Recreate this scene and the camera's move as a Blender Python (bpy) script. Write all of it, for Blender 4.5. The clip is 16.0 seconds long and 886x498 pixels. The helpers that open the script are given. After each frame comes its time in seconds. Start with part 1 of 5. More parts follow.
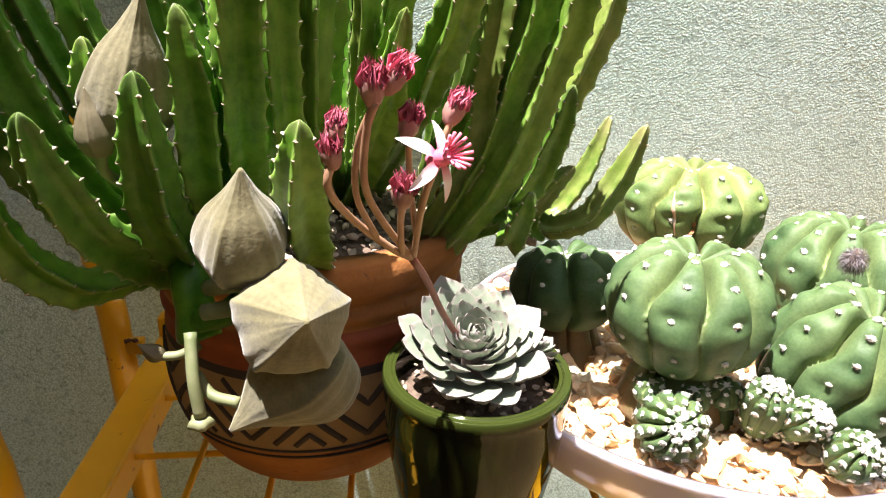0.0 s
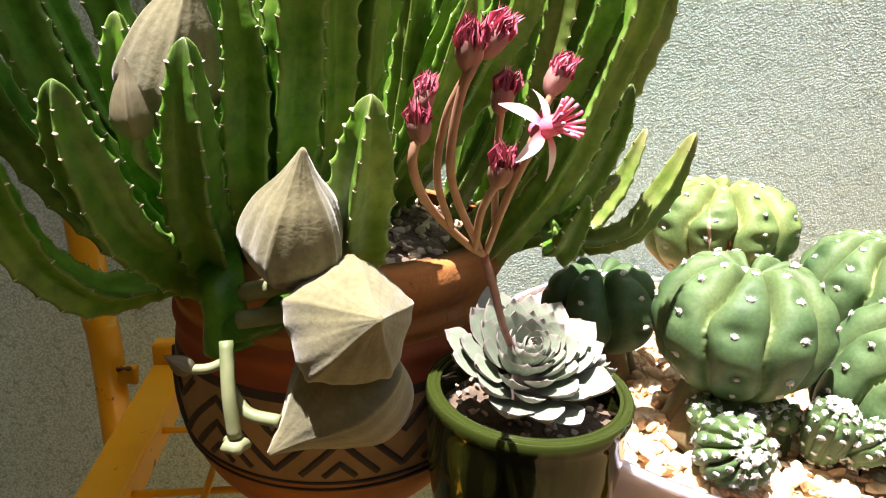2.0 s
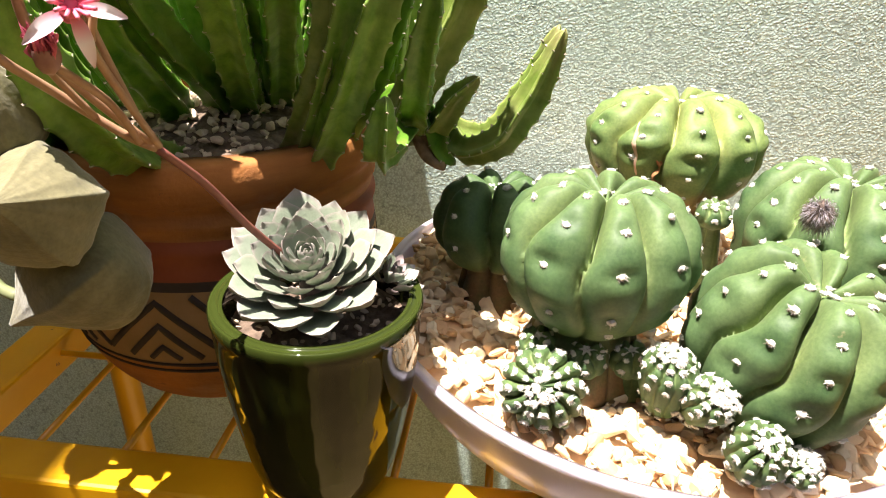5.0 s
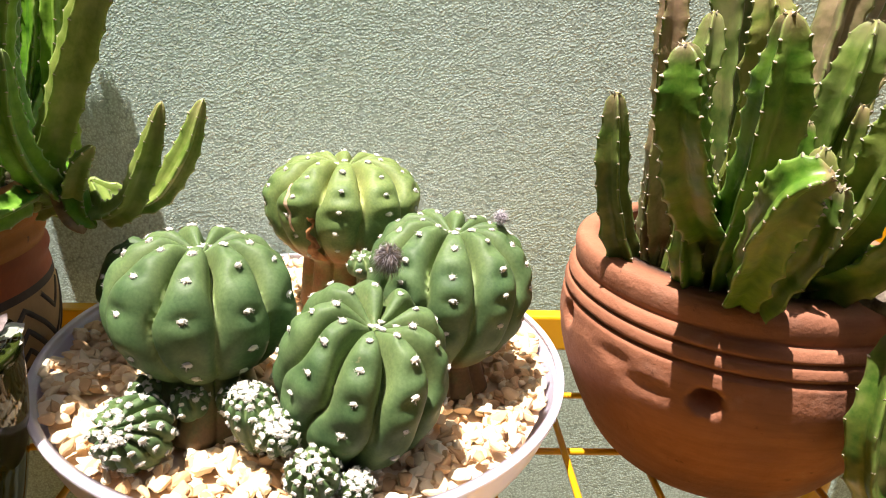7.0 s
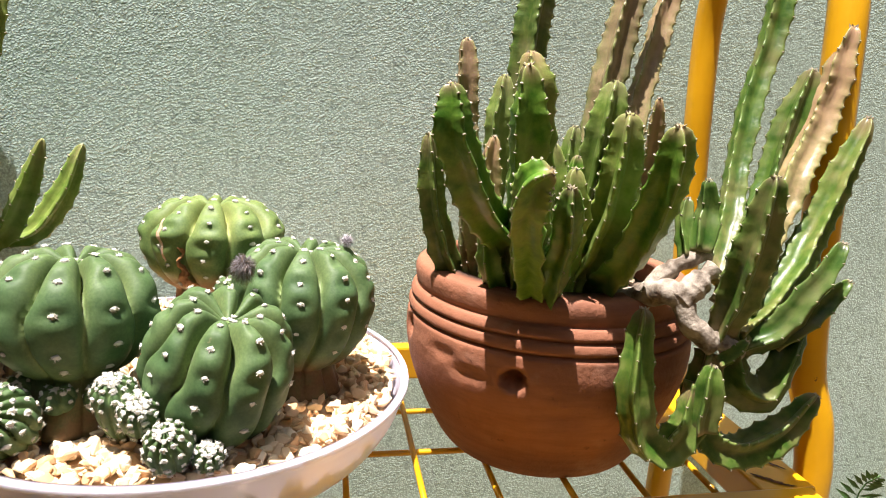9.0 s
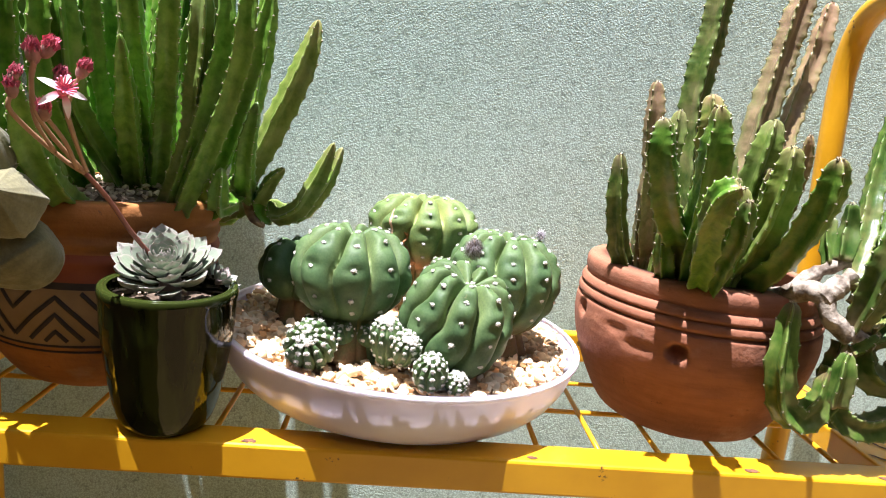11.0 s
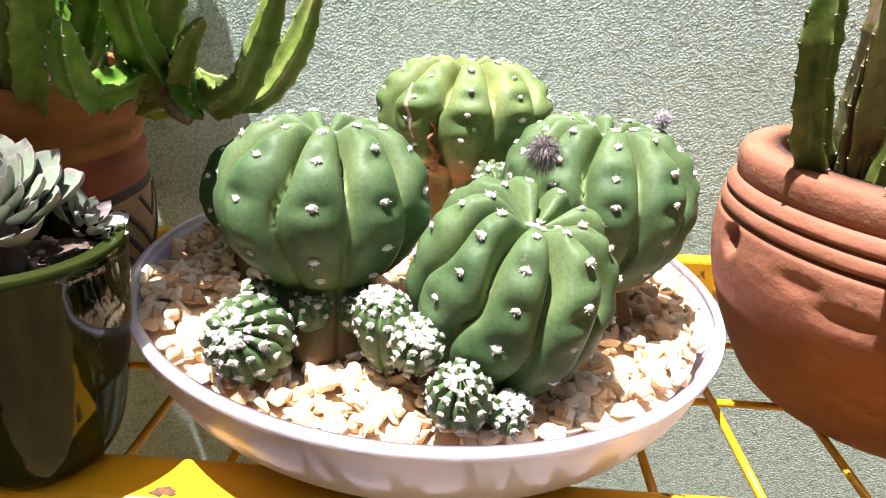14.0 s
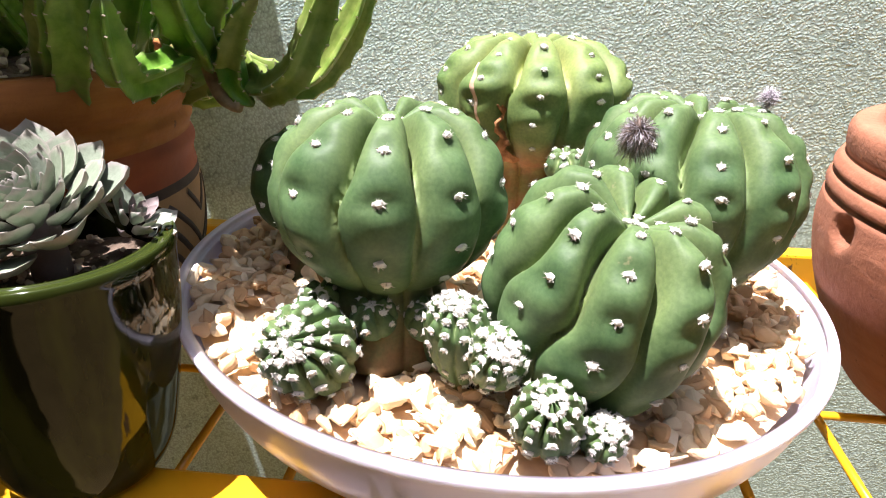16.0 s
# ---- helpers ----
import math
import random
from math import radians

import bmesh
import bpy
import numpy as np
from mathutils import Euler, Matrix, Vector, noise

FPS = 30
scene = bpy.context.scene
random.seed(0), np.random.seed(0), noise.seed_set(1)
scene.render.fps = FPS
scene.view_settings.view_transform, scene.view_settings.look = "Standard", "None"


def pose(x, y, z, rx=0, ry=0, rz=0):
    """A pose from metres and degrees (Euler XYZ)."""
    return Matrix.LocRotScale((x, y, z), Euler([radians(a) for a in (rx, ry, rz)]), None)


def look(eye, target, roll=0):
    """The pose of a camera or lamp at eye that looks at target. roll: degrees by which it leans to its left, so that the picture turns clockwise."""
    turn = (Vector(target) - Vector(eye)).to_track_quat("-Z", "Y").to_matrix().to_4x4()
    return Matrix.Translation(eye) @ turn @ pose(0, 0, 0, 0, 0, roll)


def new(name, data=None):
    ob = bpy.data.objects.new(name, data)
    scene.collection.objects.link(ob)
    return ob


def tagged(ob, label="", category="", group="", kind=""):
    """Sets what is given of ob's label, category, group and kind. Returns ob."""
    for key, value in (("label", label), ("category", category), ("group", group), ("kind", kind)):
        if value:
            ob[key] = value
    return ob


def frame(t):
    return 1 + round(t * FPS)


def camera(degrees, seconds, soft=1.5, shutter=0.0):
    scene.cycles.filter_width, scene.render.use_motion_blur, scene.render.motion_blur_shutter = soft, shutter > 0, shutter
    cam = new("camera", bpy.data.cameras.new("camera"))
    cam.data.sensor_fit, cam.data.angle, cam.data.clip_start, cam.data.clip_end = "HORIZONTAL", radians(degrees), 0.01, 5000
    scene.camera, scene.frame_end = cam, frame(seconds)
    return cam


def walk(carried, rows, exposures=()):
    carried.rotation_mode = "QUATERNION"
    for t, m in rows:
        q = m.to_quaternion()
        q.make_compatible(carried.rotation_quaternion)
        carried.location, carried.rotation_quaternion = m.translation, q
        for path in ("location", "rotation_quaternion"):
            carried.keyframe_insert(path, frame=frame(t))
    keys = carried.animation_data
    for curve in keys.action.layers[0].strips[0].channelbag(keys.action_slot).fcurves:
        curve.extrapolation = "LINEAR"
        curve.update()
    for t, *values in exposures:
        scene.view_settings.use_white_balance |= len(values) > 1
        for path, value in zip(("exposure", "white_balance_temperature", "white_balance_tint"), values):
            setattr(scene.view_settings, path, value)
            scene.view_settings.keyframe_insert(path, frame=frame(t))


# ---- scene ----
cam = camera(67.8, 16.0, soft=1.1)
PATH = [
    (0, (-0.001, 0.169, 0.305), (0.184, 2.011, -0.453), 2.2),
    (0.5, (-0.019, 0.167, 0.3), (0.189, 1.998, -0.477), 2.7),
    (1, (-0.027, 0.172, 0.297), (0.194, 2.015, -0.449), 3.0),
    (1.5, (-0.033, 0.178, 0.289), (0.218, 2.042, -0.39), 3.7),
    (2, (-0.036, 0.191, 0.277), (0.232, 2.07, -0.354), 3.3),
    (2.5, (-0.042, 0.197, 0.271), (0.208, 2.088, -0.329), 3.1),
    (3, (-0.041, 0.194, 0.272), (0.194, 2.077, -0.358), 3.0),
    (3.2, (-0.041, 0.192, 0.273), (0.186, 2.078, -0.351), 2.5),
    (5.3, (0.175, 0.21, 0.278), (-0.019, 1.972, -0.648), 2.5),
    (5.5, (0.2, 0.213, 0.278), (0.041, 1.981, -0.643), 2.4),
    (6, (0.246, 0.216, 0.274), (0.168, 1.992, -0.643), 2.3),
    (6.5, (0.273, 0.204, 0.28), (0.237, 2.011, -0.576), 2.6),
    (7, (0.297, 0.179, 0.288), (0.379, 2.05, -0.415), 3.0),
    (7.5, (0.338, 0.153, 0.296), (0.551, 2.081, -0.189), 1.9),
    (8, (0.349, 0.127, 0.286), (0.675, 2.051, -0.152), 3.0),
    (8.2, (0.349, 0.119, 0.279), (0.701, 2.041, -0.147), 3.5),
    (10.3, (0.263, 0.013, 0.262), (0.544, 1.947, -0.163), 5.9),
    (10.5, (0.25, -0.004, 0.263), (0.49, 1.938, -0.151), 6.3),
    (11, (0.22, -0.028, 0.263), (0.352, 1.927, -0.134), 6.4),
    (11.5, (0.2, -0.026, 0.261), (0.268, 1.931, -0.149), 5.7),
    (12, (0.194, 0.003, 0.261), (0.225, 1.953, -0.181), 4.6),
    (12.5, (0.204, 0.056, 0.263), (0.197, 1.993, -0.236), 3.4),
    (13, (0.228, 0.119, 0.255), (0.222, 2.027, -0.344), 3.2),
    (13.5, (0.247, 0.178, 0.255), (0.204, 2.072, -0.387), 2.5),
    (14, (0.251, 0.215, 0.231), (0.178, 2.055, -0.549), 3.3),
    (14.5, (0.248, 0.248, 0.212), (0.111, 2.04, -0.665), 2.5),
    (15, (0.239, 0.259, 0.206), (0.066, 2.041, -0.684), 3.0),
    (15.5, (0.235, 0.255, 0.212), (0.048, 2.045, -0.659), 2.3),
    (16, (0.234, 0.246, 0.222), (0.04, 2.06, -0.599), 1.5),
]
EXPOSURES = [(0, 2.03, 6420, 15), (1.5, 2.01, 6420, 15), (3.2, 2.01, 6520, 15), (5.3, 1.84, 6750, 12), (6.5, 1.56, 6800, 11), (8.2, 1.44, 6750, 9), (10.3, 1.57, 6050, 12),
             (11.5, 1.88, 5930, 13), (12.5, 1.94, 5930, 14), (13.5, 1.80, 6100, 16), (14.0, 1.74, 6150, 16), (16, 1.74, 6150, 16)]
walk(cam, [(t, look(eye, target, roll)) for t, eye, target, roll in PATH], EXPOSURES)

# ---- light ----
SUN_WAY = Vector((0.20, 0.10, -1.0)).normalized()
world = bpy.data.worlds.new("sky")
scene.world = world
world.use_nodes = True
sky = world.node_tree.nodes.new("ShaderNodeTexSky")
sky.sky_type = "NISHITA"
sky.sun_disc = False
sky.dust_density = 4.0
sky.ozone_density = 0.4
sky.sun_elevation = math.asin(-SUN_WAY.z)
sky.sun_rotation = math.atan2(-SUN_WAY.x, -SUN_WAY.y)
sky_out = world.node_tree.nodes["Background"]
sky_out.inputs["Strength"].default_value = 0.056
world.node_tree.links.new(sky.outputs["Color"], sky_out.inputs["Color"])
sun = new("sun", bpy.data.lights.new("sun", "SUN"))
sun.data.energy = 5.0
sun.data.angle = radians(0.5)
sun.data.color = (1.0, 0.94, 0.90)
sun.rotation_mode = "QUATERNION"
sun.rotation_quaternion = SUN_WAY.to_track_quat("-Z", "Y")
scene.view_settings.exposure = 1.45


# ---- materials ----
def material(name, rough=0.6, metal=0.0, coat=0.0):
    m = bpy.data.materials.new(name)
    m.use_nodes = True
    nt = m.node_tree
    b = nt.nodes["Principled BSDF"]
    b.inputs["Roughness"].default_value = rough
    b.inputs["Metallic"].default_value = metal
    b.inputs["Coat Weight"].default_value = coat
    b.inputs["Coat Roughness"].default_value = 0.06
    return m, nt, b


def coords(nt):
    return nt.nodes.new("ShaderNodeTexCoord").outputs["Object"]


def noise_of(nt, scale, detail=4.0, rough=0.55, vec=None):
    n = nt.nodes.new("ShaderNodeTexNoise")
    n.inputs["Scale"].default_value = scale
    n.inputs["Detail"].default_value = detail
    n.inputs["Roughness"].default_value = rough
    nt.links.new(vec or coords(nt), n.inputs["Vector"])
    return n.outputs["Fac"]


def ramp(nt, fac, stops):
    r = nt.nodes.new("ShaderNodeValToRGB")
    while len(r.color_ramp.elements) < len(stops):
        r.color_ramp.elements.new(0.5)
    for e, (p, c) in zip(r.color_ramp.elements, stops):
        e.position, e.color = p, (*c, 1)
    nt.links.new(fac, r.inputs["Fac"])
    return r.outputs["Color"]


def mix(nt, fac, a, b, mode="MIX"):
    n = nt.nodes.new("ShaderNodeMix")
    n.data_type, n.blend_type = "RGBA", mode
    for sock, v in ((n.inputs[0], fac), (n.inputs[6], a), (n.inputs[7], b)):
        if isinstance(v, (int, float)):
            sock.default_value = v
        elif isinstance(v, tuple):
            sock.default_value = (*v, 1)
        else:
            nt.links.new(v, sock)
    return n.outputs[2]


def bump(nt, b, height, strength, dist):
    n = nt.nodes.new("ShaderNodeBump")
    n.inputs["Strength"].default_value = strength
    n.inputs["Distance"].default_value = dist
    nt.links.new(height, n.inputs["Height"])
    nt.links.new(n.outputs["Normal"], b.inputs["Normal"])
    return n


def attribute(nt, name):
    a = nt.nodes.new("ShaderNodeAttribute")
    a.attribute_name = name
    return a.outputs["Fac"]


def per_object(nt):
    return nt.nodes.new("ShaderNodeObjectInfo").outputs["Random"]


def simple(name, stops, scale, rough=0.6, bump_scale=0, bump_strength=0.3, bump_dist=0.001, coat=0.0, metal=0.0, tint=None):
    m, nt, b = material(name, rough, metal, coat)
    c = ramp(nt, noise_of(nt, scale), stops)
    if tint:
        c = mix(nt, tint[1], c, ramp(nt, per_object(nt), tint[0]), "MULTIPLY")
    nt.links.new(c, b.inputs["Base Color"])
    if bump_scale:
        bump(nt, b, noise_of(nt, bump_scale, 5.0), bump_strength, bump_dist)
    return m


def make_wall_paint():
    """Painted stucco: fine sandy grain, a few smoothed patches, and small pit and gap shade put into the colour."""
    m, nt, b = material("wall_paint", 1.0)
    b.inputs["Specular IOR Level"].default_value = 0.05
    c = ramp(nt, noise_of(nt, 2.2, 5.0), [(0.3, (0.535, 0.680, 0.630)), (0.7, (0.615, 0.750, 0.705))])
    c = mix(nt, 0.35, c, ramp(nt, noise_of(nt, 28.0, 4.0), [(0.3, (0.82, 0.84, 0.78)), (0.7, (1.05, 1.05, 1.05))]), "MULTIPLY")
    cell = nt.nodes.new("ShaderNodeTexVoronoi")
    cell.feature = "SMOOTH_F1"
    cell.inputs["Scale"].default_value = 440.0
    cell.inputs["Smoothness"].default_value = 0.35
    swirl = nt.nodes.new("ShaderNodeVectorMath")
    swirl.operation = "MULTIPLY_ADD"
    swirl.inputs[1].default_value = (0.005,) * 3
    nt.links.new(noise_of(nt, 160.0, 3.0), swirl.inputs[0])
    nt.links.new(coords(nt), swirl.inputs[2])
    nt.links.new(swirl.outputs[0], cell.inputs["Vector"])
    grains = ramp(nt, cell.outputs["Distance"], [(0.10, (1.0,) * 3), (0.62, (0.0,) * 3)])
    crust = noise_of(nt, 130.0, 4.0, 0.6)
    # Shade of each small pit, multiplied into the paint colour below.
    pit_shade = ramp(nt, crust, [(0.34, (0.0,) * 3), (0.44, (1.0,) * 3)])
    # Gaps between grains darkened: small shadows of the relief painted into the colour.
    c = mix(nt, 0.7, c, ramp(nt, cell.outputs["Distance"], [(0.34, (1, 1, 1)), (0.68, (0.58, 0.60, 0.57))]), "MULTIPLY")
    c = mix(nt, 0.25, c, pit_shade, "MULTIPLY")
    nt.links.new(c, b.inputs["Base Color"])
    height = nt.nodes.new("ShaderNodeMath")
    height.operation = "MULTIPLY_ADD"
    height.inputs[1].default_value = 0.55
    nt.links.new(grains, height.inputs[0])
    nt.links.new(crust, height.inputs[2])
    worn = nt.nodes.new("ShaderNodeMath")
    worn.operation = "MULTIPLY"
    nt.links.new(height.outputs[0], worn.inputs[0])
    nt.links.new(ramp(nt, noise_of(nt, 9.0, 3.0), [(0.30, (0.55,) * 3), (0.60, (1, 1, 1))]), worn.inputs[1])
    bump(nt, b, worn.outputs[0], 0.6, 0.0012)
    return m


def make_stem_paint(name, low, high, dry, dry_amount, burnt=(0.30, 0.19, 0.13), burn=(0.75, 1.0)):
    """Succulent skin: green with paler mottling, and a purple-brown blush towards the tip."""
    m, nt, b = material(name, 0.34)
    b.inputs["Specular IOR Level"].default_value = 0.25
    mottle = noise_of(nt, 110.0, 5.0, 0.6)
    c = ramp(nt, mottle, [(0.36, low), (0.64, high)])
    patch = ramp(nt, noise_of(nt, 28.0, 3.0), [(0.48, (0, 0, 0)), (0.72, (dry_amount,) * 3)])
    c = mix(nt, patch, c, dry)
    tip = nt.nodes.new("ShaderNodeMapRange")
    tip.inputs[1].default_value, tip.inputs[2].default_value = burn
    nt.links.new(attribute(nt, "along"), tip.inputs[0])
    c = mix(nt, tip.outputs[0], c, burnt)
    # Paler crests: worn ridge edges, plus their highlight painted into the colour.
    worn = nt.nodes.new("ShaderNodeMath")
    worn.operation = "MULTIPLY"
    nt.links.new(attribute(nt, "crest"), worn.inputs[0])
    nt.links.new(ramp(nt, noise_of(nt, 140.0, 4.0), [(0.35, (0.15,) * 3), (0.62, (0.75,) * 3)]), worn.inputs[1])
    c = mix(nt, worn.outputs[0], c, (0.20, 0.25, 0.085))
    root_end = nt.nodes.new("ShaderNodeMapRange")
    root_end.inputs[1].default_value, root_end.inputs[2].default_value = 0.11, 0.03
    nt.links.new(attribute(nt, "along"), root_end.inputs[0])
    bark = nt.nodes.new("ShaderNodeMath")
    bark.operation = "MULTIPLY"
    nt.links.new(root_end.outputs[0], bark.inputs[0])
    nt.links.new(ramp(nt, noise_of(nt, 120.0, 4.0), [(0.38, (0.1,) * 3), (0.55, (0.9,) * 3)]), bark.inputs[1])
    c = mix(nt, bark.outputs[0], c, (0.27, 0.20, 0.12))
    vary = ramp(nt, per_object(nt), [(0.0, (0.68, 0.80, 0.70)), (1.0, (1.14, 1.14, 0.95))])
    c = mix(nt, 1.0, c, vary, "MULTIPLY")
    nt.links.new(c, b.inputs["Base Color"])
    b.inputs["Subsurface Weight"].default_value = 0.14
    b.inputs["Subsurface Radius"].default_value = (0.004, 0.007, 0.002)
    b.inputs["Subsurface Scale"].default_value = 1.0
    bump(nt, b, noise_of(nt, 120.0, 4.0), 0.35, 0.0014)
    return m


def make_cactus_skin(name, low, high, pale, base=(0.16, 0.10, 0.05)):
    m, nt, b = material(name, 0.58)
    b.inputs["Specular IOR Level"].default_value = 0.3
    c = ramp(nt, noise_of(nt, 42.0, 6.0, 0.65), [(0.34, low), (0.66, high)])
    streak = nt.nodes.new("ShaderNodeMath")
    streak.operation = "MULTIPLY"
    nt.links.new(attribute(nt, "valley"), streak.inputs[0])
    nt.links.new(ramp(nt, noise_of(nt, 30.0, 3.0), [(0.30, (0.35,) * 3), (0.62, (1, 1, 1))]), streak.inputs[1])
    c = mix(nt, streak.outputs[0], c, pale)
    scuff = ramp(nt, noise_of(nt, 95.0, 5.0, 0.65), [(0.68, (0, 0, 0)), (0.76, (0.7,) * 3)])
    c = mix(nt, scuff, c, (0.30, 0.26, 0.15))
    corky = nt.nodes.new("ShaderNodeMath")
    corky.operation = "MULTIPLY"
    nt.links.new(attribute(nt, "base"), corky.inputs[0])
    nt.links.new(ramp(nt, noise_of(nt, 60.0, 4.0), [(0.35, (0.4,) * 3), (0.55, (1, 1, 1))]), corky.inputs[1])
    c = mix(nt, corky.outputs[0], c, base)
    c = mix(nt, 0.4, c, ramp(nt, noise_of(nt, 600.0, 3.0), [(0.35, (0.55, 0.62, 0.55)), (0.65, (1.15, 1.12, 1.1))]), "MULTIPLY")
    nt.links.new(c, b.inputs["Base Color"])
    b.inputs["Subsurface Weight"].default_value = 0.15
    b.inputs["Subsurface Radius"].default_value = (0.004, 0.006, 0.002)
    b.inputs["Subsurface Scale"].default_value = 0.6
    bump(nt, b, noise_of(nt, 150.0, 4.0), 0.22, 0.0010)
    return m


def make_clay(name, low, high, dark, pale):
    m, nt, b = material(name, 0.82)
    c = ramp(nt, noise_of(nt, 26.0, 5.0), [(0.3, low), (0.7, high)])
    c = mix(nt, ramp(nt, noise_of(nt, 14.0, 5.0), [(0.56, (0, 0, 0)), (0.74, (0.75,) * 3)]), c, dark)
    c = mix(nt, ramp(nt, noise_of(nt, 34.0, 5.0), [(0.60, (0, 0, 0)), (0.78, (0.6,) * 3)]), c, pale)
    c = mix(nt, ramp(nt, noise_of(nt, 120.0, 5.0, 0.7), [(0.64, (0, 0, 0)), (0.70, (0.7,) * 3)]), c, dark)
    scratch = nt.nodes.new("ShaderNodeMapping")
    scratch.inputs["Scale"].default_value = (1, 1, 7)
    nt.links.new(coords(nt), scratch.inputs["Vector"])
    c = mix(nt, 0.35, c, ramp(nt, noise_of(nt, 22.0, 6.0, 0.65, scratch.outputs[0]), [(0.35, (0.55, 0.50, 0.47)), (0.58, (1.06, 1.06, 1.06))]), "MULTIPLY")
    nt.links.new(c, b.inputs["Base Color"])
    rough = nt.nodes.new("ShaderNodeMath")
    rough.operation = "MULTIPLY_ADD"
    rough.inputs[1].default_value = 0.35
    nt.links.new(noise_of(nt, 190.0, 5.0, 0.65), rough.inputs[0])
    nt.links.new(noise_of(nt, 38.0, 5.0, 0.6), rough.inputs[2])
    bump(nt, b, rough.outputs[0], 0.5, 0.0035)
    return m


def make_yellow():
    m, nt, b = material("yellow_enamel", 0.32, coat=0.25)
    c = ramp(nt, noise_of(nt, 18.0, 4.0), [(0.3, (0.62, 0.305, 0.006)), (0.7, (0.72, 0.375, 0.010))])
    rust = ramp(nt, noise_of(nt, 30.0, 6.0, 0.7), [(0.65, (0, 0, 0)), (0.68, (1, 1, 1))])
    c = mix(nt, rust, c, (0.10, 0.045, 0.02))
    nt.links.new(c, b.inputs["Base Color"])
    bump(nt, b, noise_of(nt, 120.0, 3.0), 0.12, 0.0008)
    return m


def make_pebble():
    m, nt, b = material("pebble_stone", 0.7)
    c = ramp(nt, per_object(nt), [(0.0, (0.56, 0.33, 0.16)), (0.3, (0.76, 0.53, 0.31)), (0.65, (0.84, 0.67, 0.45)), (1.0, (0.87, 0.78, 0.61))])
    c = mix(nt, 0.5, c, ramp(nt, noise_of(nt, 220.0, 4.0), [(0.3, (0.72, 0.66, 0.6)), (0.7, (1, 1, 1))]), "MULTIPLY")
    nt.links.new(c, b.inputs["Base Color"])
    bump(nt, b, noise_of(nt, 350.0, 3.0), 0.25, 0.0006)
    return m


def make_pebble_bed():
    m, nt, b = material("pebble_bed_stone", 0.7)
    isl = nt.nodes.new("ShaderNodeNewGeometry").outputs["Random Per Island"]
    c = ramp(nt, isl, [(0.0, (0.56, 0.33, 0.16)), (0.3, (0.76, 0.53, 0.31)), (0.65, (0.84, 0.67, 0.45)), (1.0, (0.87, 0.78, 0.61))])
    c = mix(nt, 0.5, c, ramp(nt, noise_of(nt, 220.0, 4.0), [(0.3, (0.72, 0.66, 0.6)), (0.7, (1, 1, 1))]), "MULTIPLY")
    nt.links.new(c, b.inputs["Base Color"])
    return m


def make_glaze():
    m, nt, b = material("green_glaze", 0.07)
    b.inputs["Specular IOR Level"].default_value = 0.24
    streak = nt.nodes.new("ShaderNodeMapping")
    streak.inputs["Scale"].default_value = (1, 1, 0.18)
    nt.links.new(coords(nt), streak.inputs["Vector"])
    n = noise_of(nt, 70.0, 3.0, 0.5, streak.outputs[0])
    c = ramp(nt, n, [(0.42, (0.003, 0.004, 0.001)), (0.62, (0.022, 0.027, 0.004))])
    bump(nt, b, noise_of(nt, 30.0, 2.0), 0.25, 0.004)
    c = mix(nt, attribute(nt, "rim"), c, (0.026, 0.036, 0.007))
    nt.links.new(c, b.inputs["Base Color"])
    return m


WALL = make_wall_paint()
DARK_WALL = simple("dark_plaster", [(0.3, (0.07, 0.055, 0.034)), (0.7, (0.12, 0.095, 0.06))], 3.0, 0.9, 80.0, 0.4, 0.003)
OLD_WALL = simple("weathered_plaster", [(0.3, (0.24, 0.17, 0.065)), (0.7, (0.33, 0.245, 0.105))], 3.0, 0.9, 80.0, 0.4, 0.003)
YELLOW = make_yellow()
RUST = simple("rusty_steel", [(0.3, (0.05, 0.022, 0.012)), (0.7, (0.19, 0.08, 0.035))], 120.0, 0.85, 260.0, 0.7, 0.002)
STEM = {
    "e": make_stem_paint("stem_mid_green", (0.045, 0.125, 0.012), (0.130, 0.225, 0.034), (0.25, 0.21, 0.09), 0.7, (0.27, 0.165, 0.125), (0.93, 1.01)),
    "a": make_stem_paint("stem_green", (0.036, 0.120, 0.006), (0.090, 0.215, 0.016), (0.18, 0.26, 0.06), 0.4, (0.10, 0.10, 0.05), (0.92, 1.02)),
    # Sunlight put into the colour: g brightens a for the lit centre stems.
    "g": make_stem_paint("stem_lit_green", (0.080, 0.185, 0.016), (0.185, 0.320, 0.048), (0.26, 0.30, 0.12), 0.45, (0.14, 0.13, 0.07), (0.92, 1.02)),
    "b": make_stem_paint("stem_light_green", (0.095, 0.150, 0.027), (0.185, 0.230, 0.062), (0.22, 0.25, 0.12), 0.5, (0.25, 0.20, 0.12), (0.85, 1.05)),
    "c": make_stem_paint("stem_olive", (0.060, 0.095, 0.018), (0.155, 0.170, 0.046), (0.30, 0.22, 0.12), 0.85, (0.33, 0.21, 0.15), (0.86, 1.05)),
    "f": make_stem_paint("stem_dull_olive", (0.034, 0.078, 0.012), (0.095, 0.140, 0.030), (0.24, 0.18, 0.10), 0.75, (0.17, 0.11, 0.085), (0.93, 1.01)),
    "d": make_stem_paint("stem_sunburnt", (0.15, 0.125, 0.06), (0.33, 0.235, 0.15), (0.16, 0.18, 0.07), 0.9, (0.36, 0.22, 0.16), (0.3, 1.0)),
}
TOOTH = simple("tooth_tip", [(0.3, (0.24, 0.19, 0.13)), (0.7, (0.52, 0.46, 0.36))], 200.0, 0.6)
WOOD = simple("woody_stem", [(0.36, (0.10, 0.072, 0.05)), (0.60, (0.38, 0.32, 0.26))], 95.0, 0.75, 200.0, 0.7, 0.0025)
BUD, bud_nt, bud_b = material("bud_skin", 0.8)
